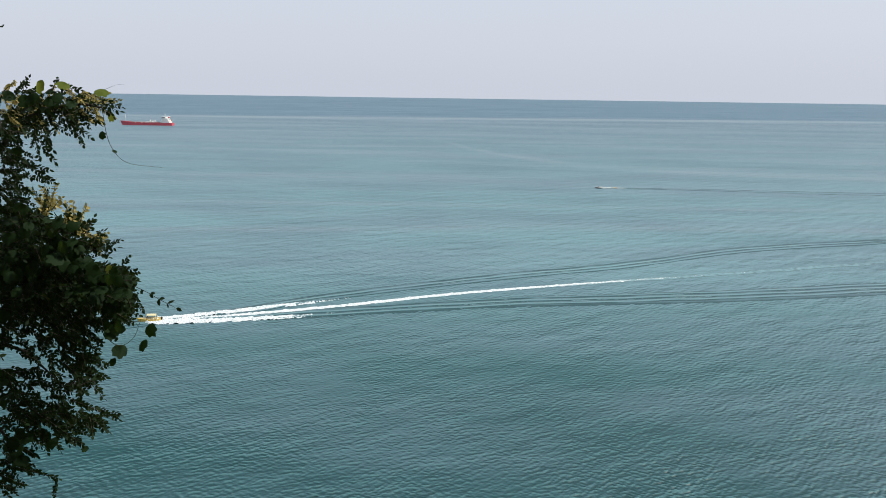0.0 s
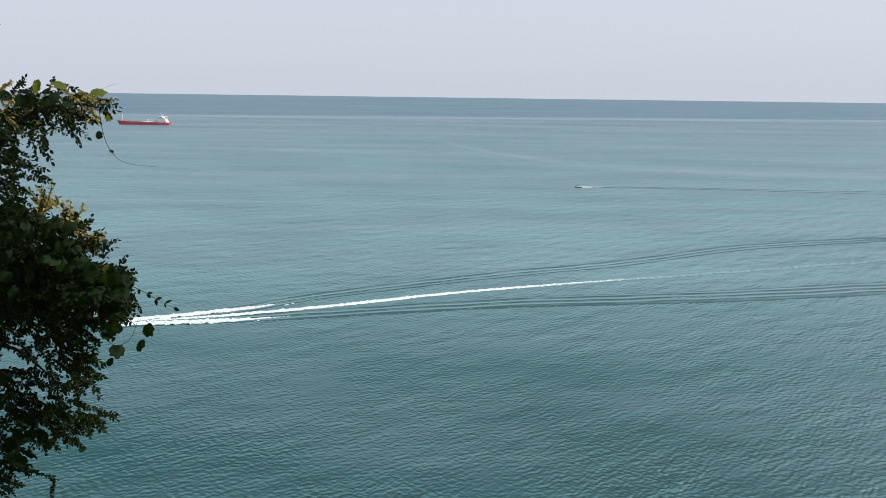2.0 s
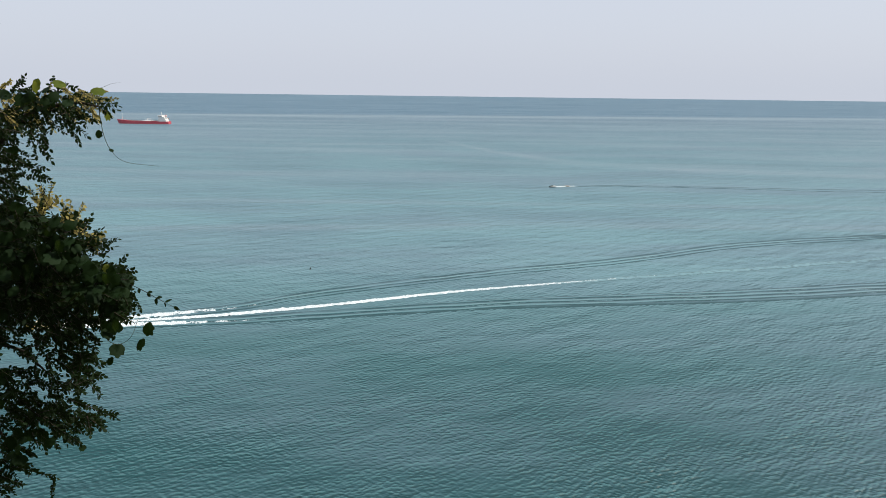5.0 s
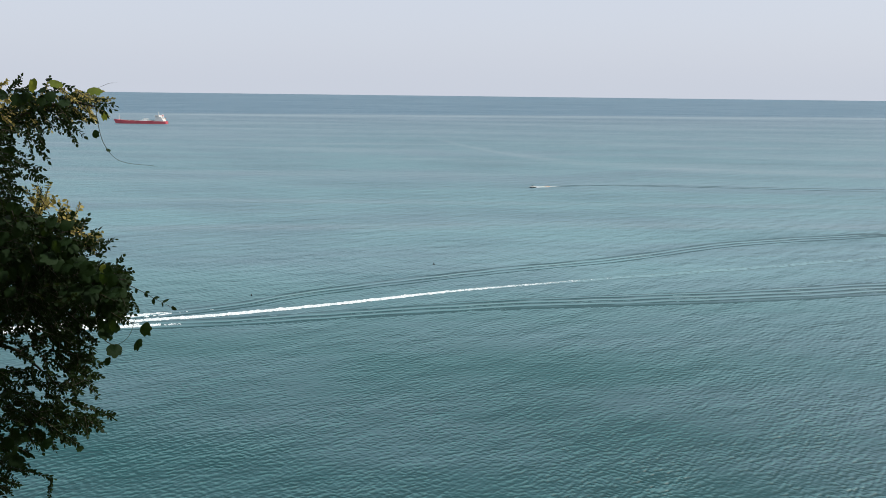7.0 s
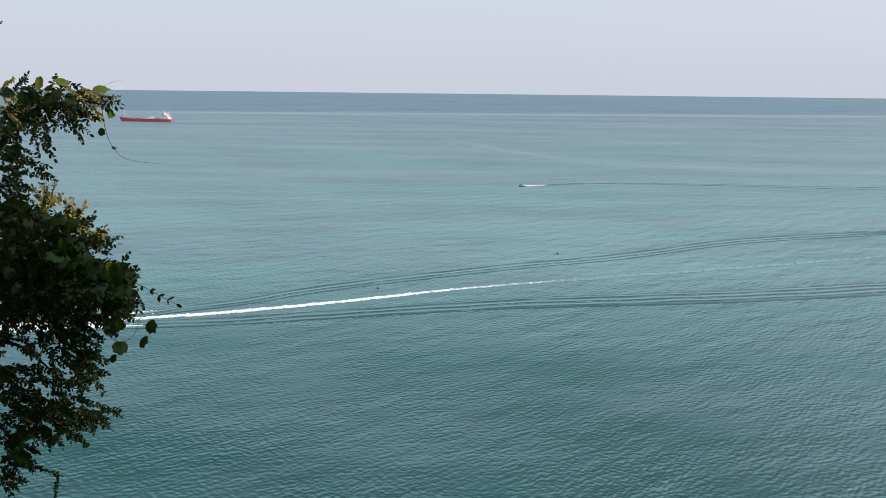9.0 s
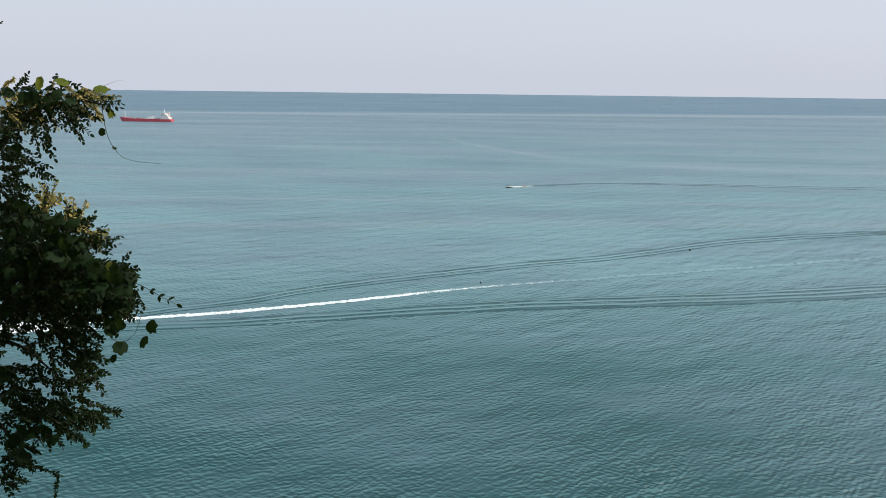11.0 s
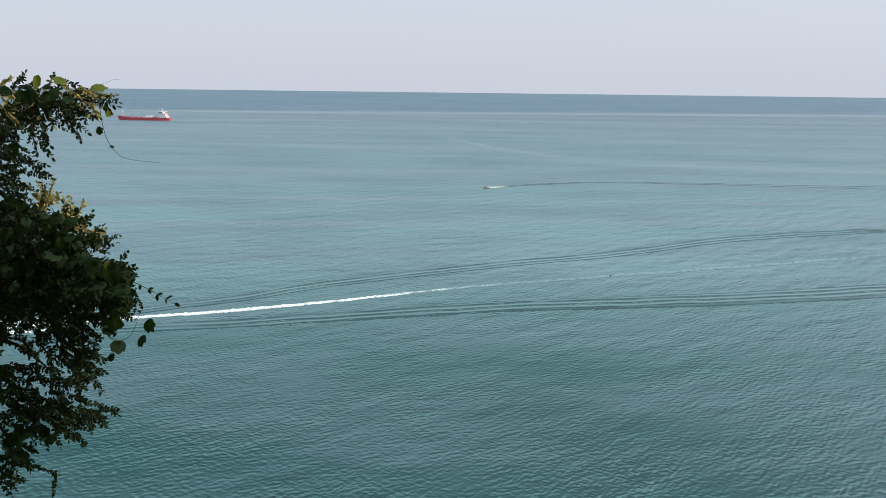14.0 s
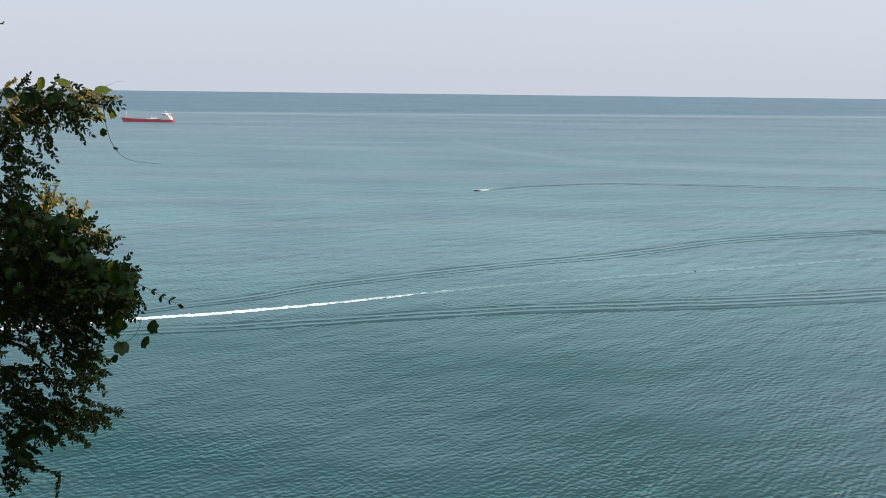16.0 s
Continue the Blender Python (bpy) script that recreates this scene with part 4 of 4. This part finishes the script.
def vine_leaf(u, v, size, depth=4.85, hang=None, sun_lit=False):
    """One broad leaf; size across its face for each metre out."""
    p = at(u, v, depth)
    ob = new("leaf", vrng.choice(SUN_LIT if sun_lit else BROAD))
    if sun_lit:
        ob["label"] = "pale yellow-green leaf, painted as sunlit"
    ob.parent = vine
    tilt = Euler((vrng.uniform(0.35, 1.5), vrng.uniform(-0.5, 0.5), vrng.uniform(-0.7, 0.7))).to_matrix().to_4x4()
    spin = Matrix.Rotation(radians(-90 + (vrng.uniform(-55, 55) if hang is None else hang)), 4, "Z")
    k = size * depth
    ob.matrix_local = Matrix.Translation(p) @ tilt @ spin @ Matrix.Diagonal((k, k, k, 1)) @ Matrix.Translation((-0.45, 0, 0))
    return ob


def vine_patch(u, v, ru, rv, n, size=0.020, depth=4.85, thick=0.2):
    for _ in range(n):
        w, q = vrng.uniform(0, 6.283), math.sqrt(vrng.random())
        vine_leaf(u + ru * q * math.cos(w), v + rv * q * math.sin(w), size * vrng.uniform(0.65, 1.2), depth + vrng.uniform(-thick, thick))


def runner(points, r0=0.004):
    pts = spline([at(*p) for p in points], 26)
    tube("tendril", [tuple(p) for p in pts], [0.6 * r0 * (1 - 0.025 * i) for i in range(26)], STEM, vine, 5)


vine_patch(-0.614, -0.204, 0.0239, 0.0359, 12, 0.020)
vine_patch(-0.580, -0.228, 0.0399, 0.0271, 17, 0.020)
vine_patch(-0.612, -0.263, 0.0359, 0.0239, 14, 0.021)
vine_patch(-0.545, -0.245, 0.0335, 0.0239, 20, 0.020)
vine_patch(-0.510, -0.270, 0.0271, 0.0191, 16, 0.020)
vine_patch(-0.479, -0.290, 0.0239, 0.0223, 18, 0.020)
vine_patch(-0.481, -0.322, 0.0191, 0.0159, 14, 0.020)
vine_patch(-0.527, -0.313, 0.0478, 0.0207, 14, 0.019)
vine_patch(-0.548, -0.199, 0.0239, 0.0096, 8, 0.016)
vine_patch(-0.569, -0.024, 0.0359, 0.0159, 9, 0.014)
vine_patch(-0.522, -0.024, 0.0319, 0.0128, 6, 0.013)
vine_patch(-0.627, -0.314, 0.0271, 0.0191, 5, 0.021)
vine_patch(-0.489, -0.352, 0.0159, 0.0112, 5, 0.018)
vine_patch(-0.655, -0.552, 0.0239, 0.0319, 9, 0.020)
vine_patch(-0.618, -0.532, 0.0159, 0.0112, 4, 0.020)
vine_patch(-0.661, -0.458, 0.0128, 0.0319, 6, 0.020)
vine_patch(-0.671, -0.272, 0.0319, 0.0956, 24, 0.021)
vine_leaf(-0.559, -0.007, 0.0200, sun_lit=True)
vine_leaf(-0.526, -0.005, 0.0175, sun_lit=True)
vine_leaf(-0.474, -0.014, 0.0191, sun_lit=True)
vine_leaf(-0.464, -0.047, 0.0143, sun_lit=True)
vine_leaf(-0.578, -0.028, 0.0230)
vine_leaf(-0.541, -0.026, 0.0200)
vine_leaf(-0.602, -0.097, 0.0143)
vine_leaf(-0.479, -0.073, 0.0112, 4.85, 40)
vine_leaf(-0.463, -0.095, 0.0064)
vine_leaf(-0.494, -0.365, 0.0191)
vine_leaf(-0.482, -0.392, 0.0223, 4.85, 0)
vine_leaf(-0.447, -0.383, 0.0191, 4.85, 10)
vine_leaf(-0.434, -0.359, 0.0207, 4.85, 30)
vine_leaf(-0.485, -0.267, 0.0143, sun_lit=True)
vine_leaf(-0.569, -0.026, 0.0210)
vine_leaf(-0.551, -0.555, 0.0096)
vine_leaf(-0.601, -0.546, 0.0191)
vine_leaf(-0.649, -0.533, 0.0239)
vine_leaf(-0.650, -0.576, 0.0223)
vine_leaf(-0.605, -0.271, 0.0239)
vine_leaf(-0.634, -0.271, 0.0207)
vine_leaf(-0.494, -0.410, 0.0128)
vine_leaf(-0.486, -0.374, 0.0080)
runner([(-0.476, -0.019, 4.9), (-0.473, -0.067, 4.86), (-0.465, -0.093, 4.85), (-0.446, -0.111, 4.85), (-0.398, -0.117, 4.85)], 0.0045)
runner([(-0.506, -0.339, 4.9), (-0.499, -0.372, 4.86), (-0.481, -0.384, 4.84), (-0.460, -0.372, 4.84), (-0.446, -0.342, 4.86)], 0.006)
runner([(-0.482, -0.015, 4.9), (-0.466, -0.009, 4.9), (-0.453, -0.004, 4.88), (-0.442, -0.003, 4.86)], 0.002)
runner([(-0.553, -0.098, 4.9), (-0.550, -0.110, 4.9), (-0.548, -0.122, 4.9)], 0.002)
runner([(-0.511, -0.240, 5.0), (-0.498, -0.225, 4.95), (-0.489, -0.226, 4.9)], 0.002)
runner([(-0.761, -0.378, 5.1), (-0.681, -0.413, 5.0), (-0.642, -0.439, 4.9), (-0.616, -0.434, 4.9)], 0.006)


# ---- motion ----
def foam_level(age, life, sink):
    """Height of a raft of foam by its age: rises with the boat's passing, then settles."""
    if age < -0.2:
        return -1.4
    if age < 0.5:
        return -1.4 + 1.4 * (age + 0.2) / 0.7
    return -sink * min(1.3, max(0.0, (age / life - 0.45) / 0.55))


BIRD_A = [(0, -42.6, 60.0, 61.1), (3.5, -20.44, 60.0, 63.77), (6.5, -2.96, 60.0, 64.45), (8.5, 7.28, 60.0, 65.32), (12, 27.3, 60.0, 66.2), (16, 49.9, 60.0, 67.5)]
BIRD_B = [(0, -56.1, 60.0, 58.2), (7, -16.41, 60.0, 61.63), (8, -10.84, 60.0, 61.91), (12, 7.38, 60.0, 63.08), (14, 14.87, 60.0, 63.5), (16, 21.96, 60.0, 64.1)]


def motions():
    ticks = [i * 0.5 for i in range(33)]
    walk(sea, [(0, pose(4.5, 1.3, 0)), (16, pose(-4.5, -1.3, 0))])
    rows = []
    for t in ticks:
        x, y, a = along(COURSE_A, LEN_A, s_a(t))
        rows.append((t, pose(x, y, 0.12 + 0.05 * math.sin(2.3 * t), 1.2 * math.sin(1.7 * t), -3.5 + 0.8 * math.sin(2.9 * t), math.degrees(a))))
    walk(boat_a, rows)
    rows = []
    for t in ticks:
        x, y, a = along(COURSE_B, LEN_B, s_b(t))
        rows.append((t, pose(x, y, 0.10 + 0.05 * math.sin(2.1 * t + 1), 1.2 * math.sin(1.9 * t), -3.0 + 0.8 * math.sin(3.1 * t), math.degrees(a))))
    walk(boat_b, rows)
    rows = []
    for t in ticks:
        x, y, a = along(COURSE_B, LEN_B, s_b(t) - 14.0)
        rows.append((t, pose(x, y, 0.12 + 0.06 * math.sin(2.7 * t), 0, -2, math.degrees(a))))
    walk(raft, rows)
    walk(far_arm, [(0, pose(0, 0, 0)), (8, pose(-0.8, 5.9, 0)), (16, pose(-1.5, 11.5, 0))])
    walk(near_arm, [(0, pose(0, 0, 0)), (8, pose(-0.4, -7.0, 0)), (16, pose(-0.8, -13.6, 0))])
    # the birds cross from behind the tree, one after the other
    for bird, wings, rows in ((bird_a, wings_a, BIRD_A), (bird_b, wings_b, BIRD_B)):
        walk(bird, [(t, pose(x, y, z, 0, 0, 4)) for t, x, y, z in rows])
        for k, wing in enumerate(wings):
            walk(wing, [(i * 0.1, pose(0, 0, 0.02, (1 if k == 0 else -1) * (12 + 38 * math.sin(i * 1.9)), 0, 0)) for i in range(161)])
    for ob, (x, y), born, way, life in FOAM_A:
        rows = []
        for t in ticks:
            age = t - born
            out = way * max(0.0, age)
            rows.append((t, pose(x, y - out, foam_level(age, life, 0.95 if way else 0.46))))
        walk(ob, rows)
    for ob, (x, y), s in TRAIL_B:
        walk(ob, [(t, pose(x, y, 0.0 if s_b(t) > s + 16 else -1.5)) for t in ticks])


motions()
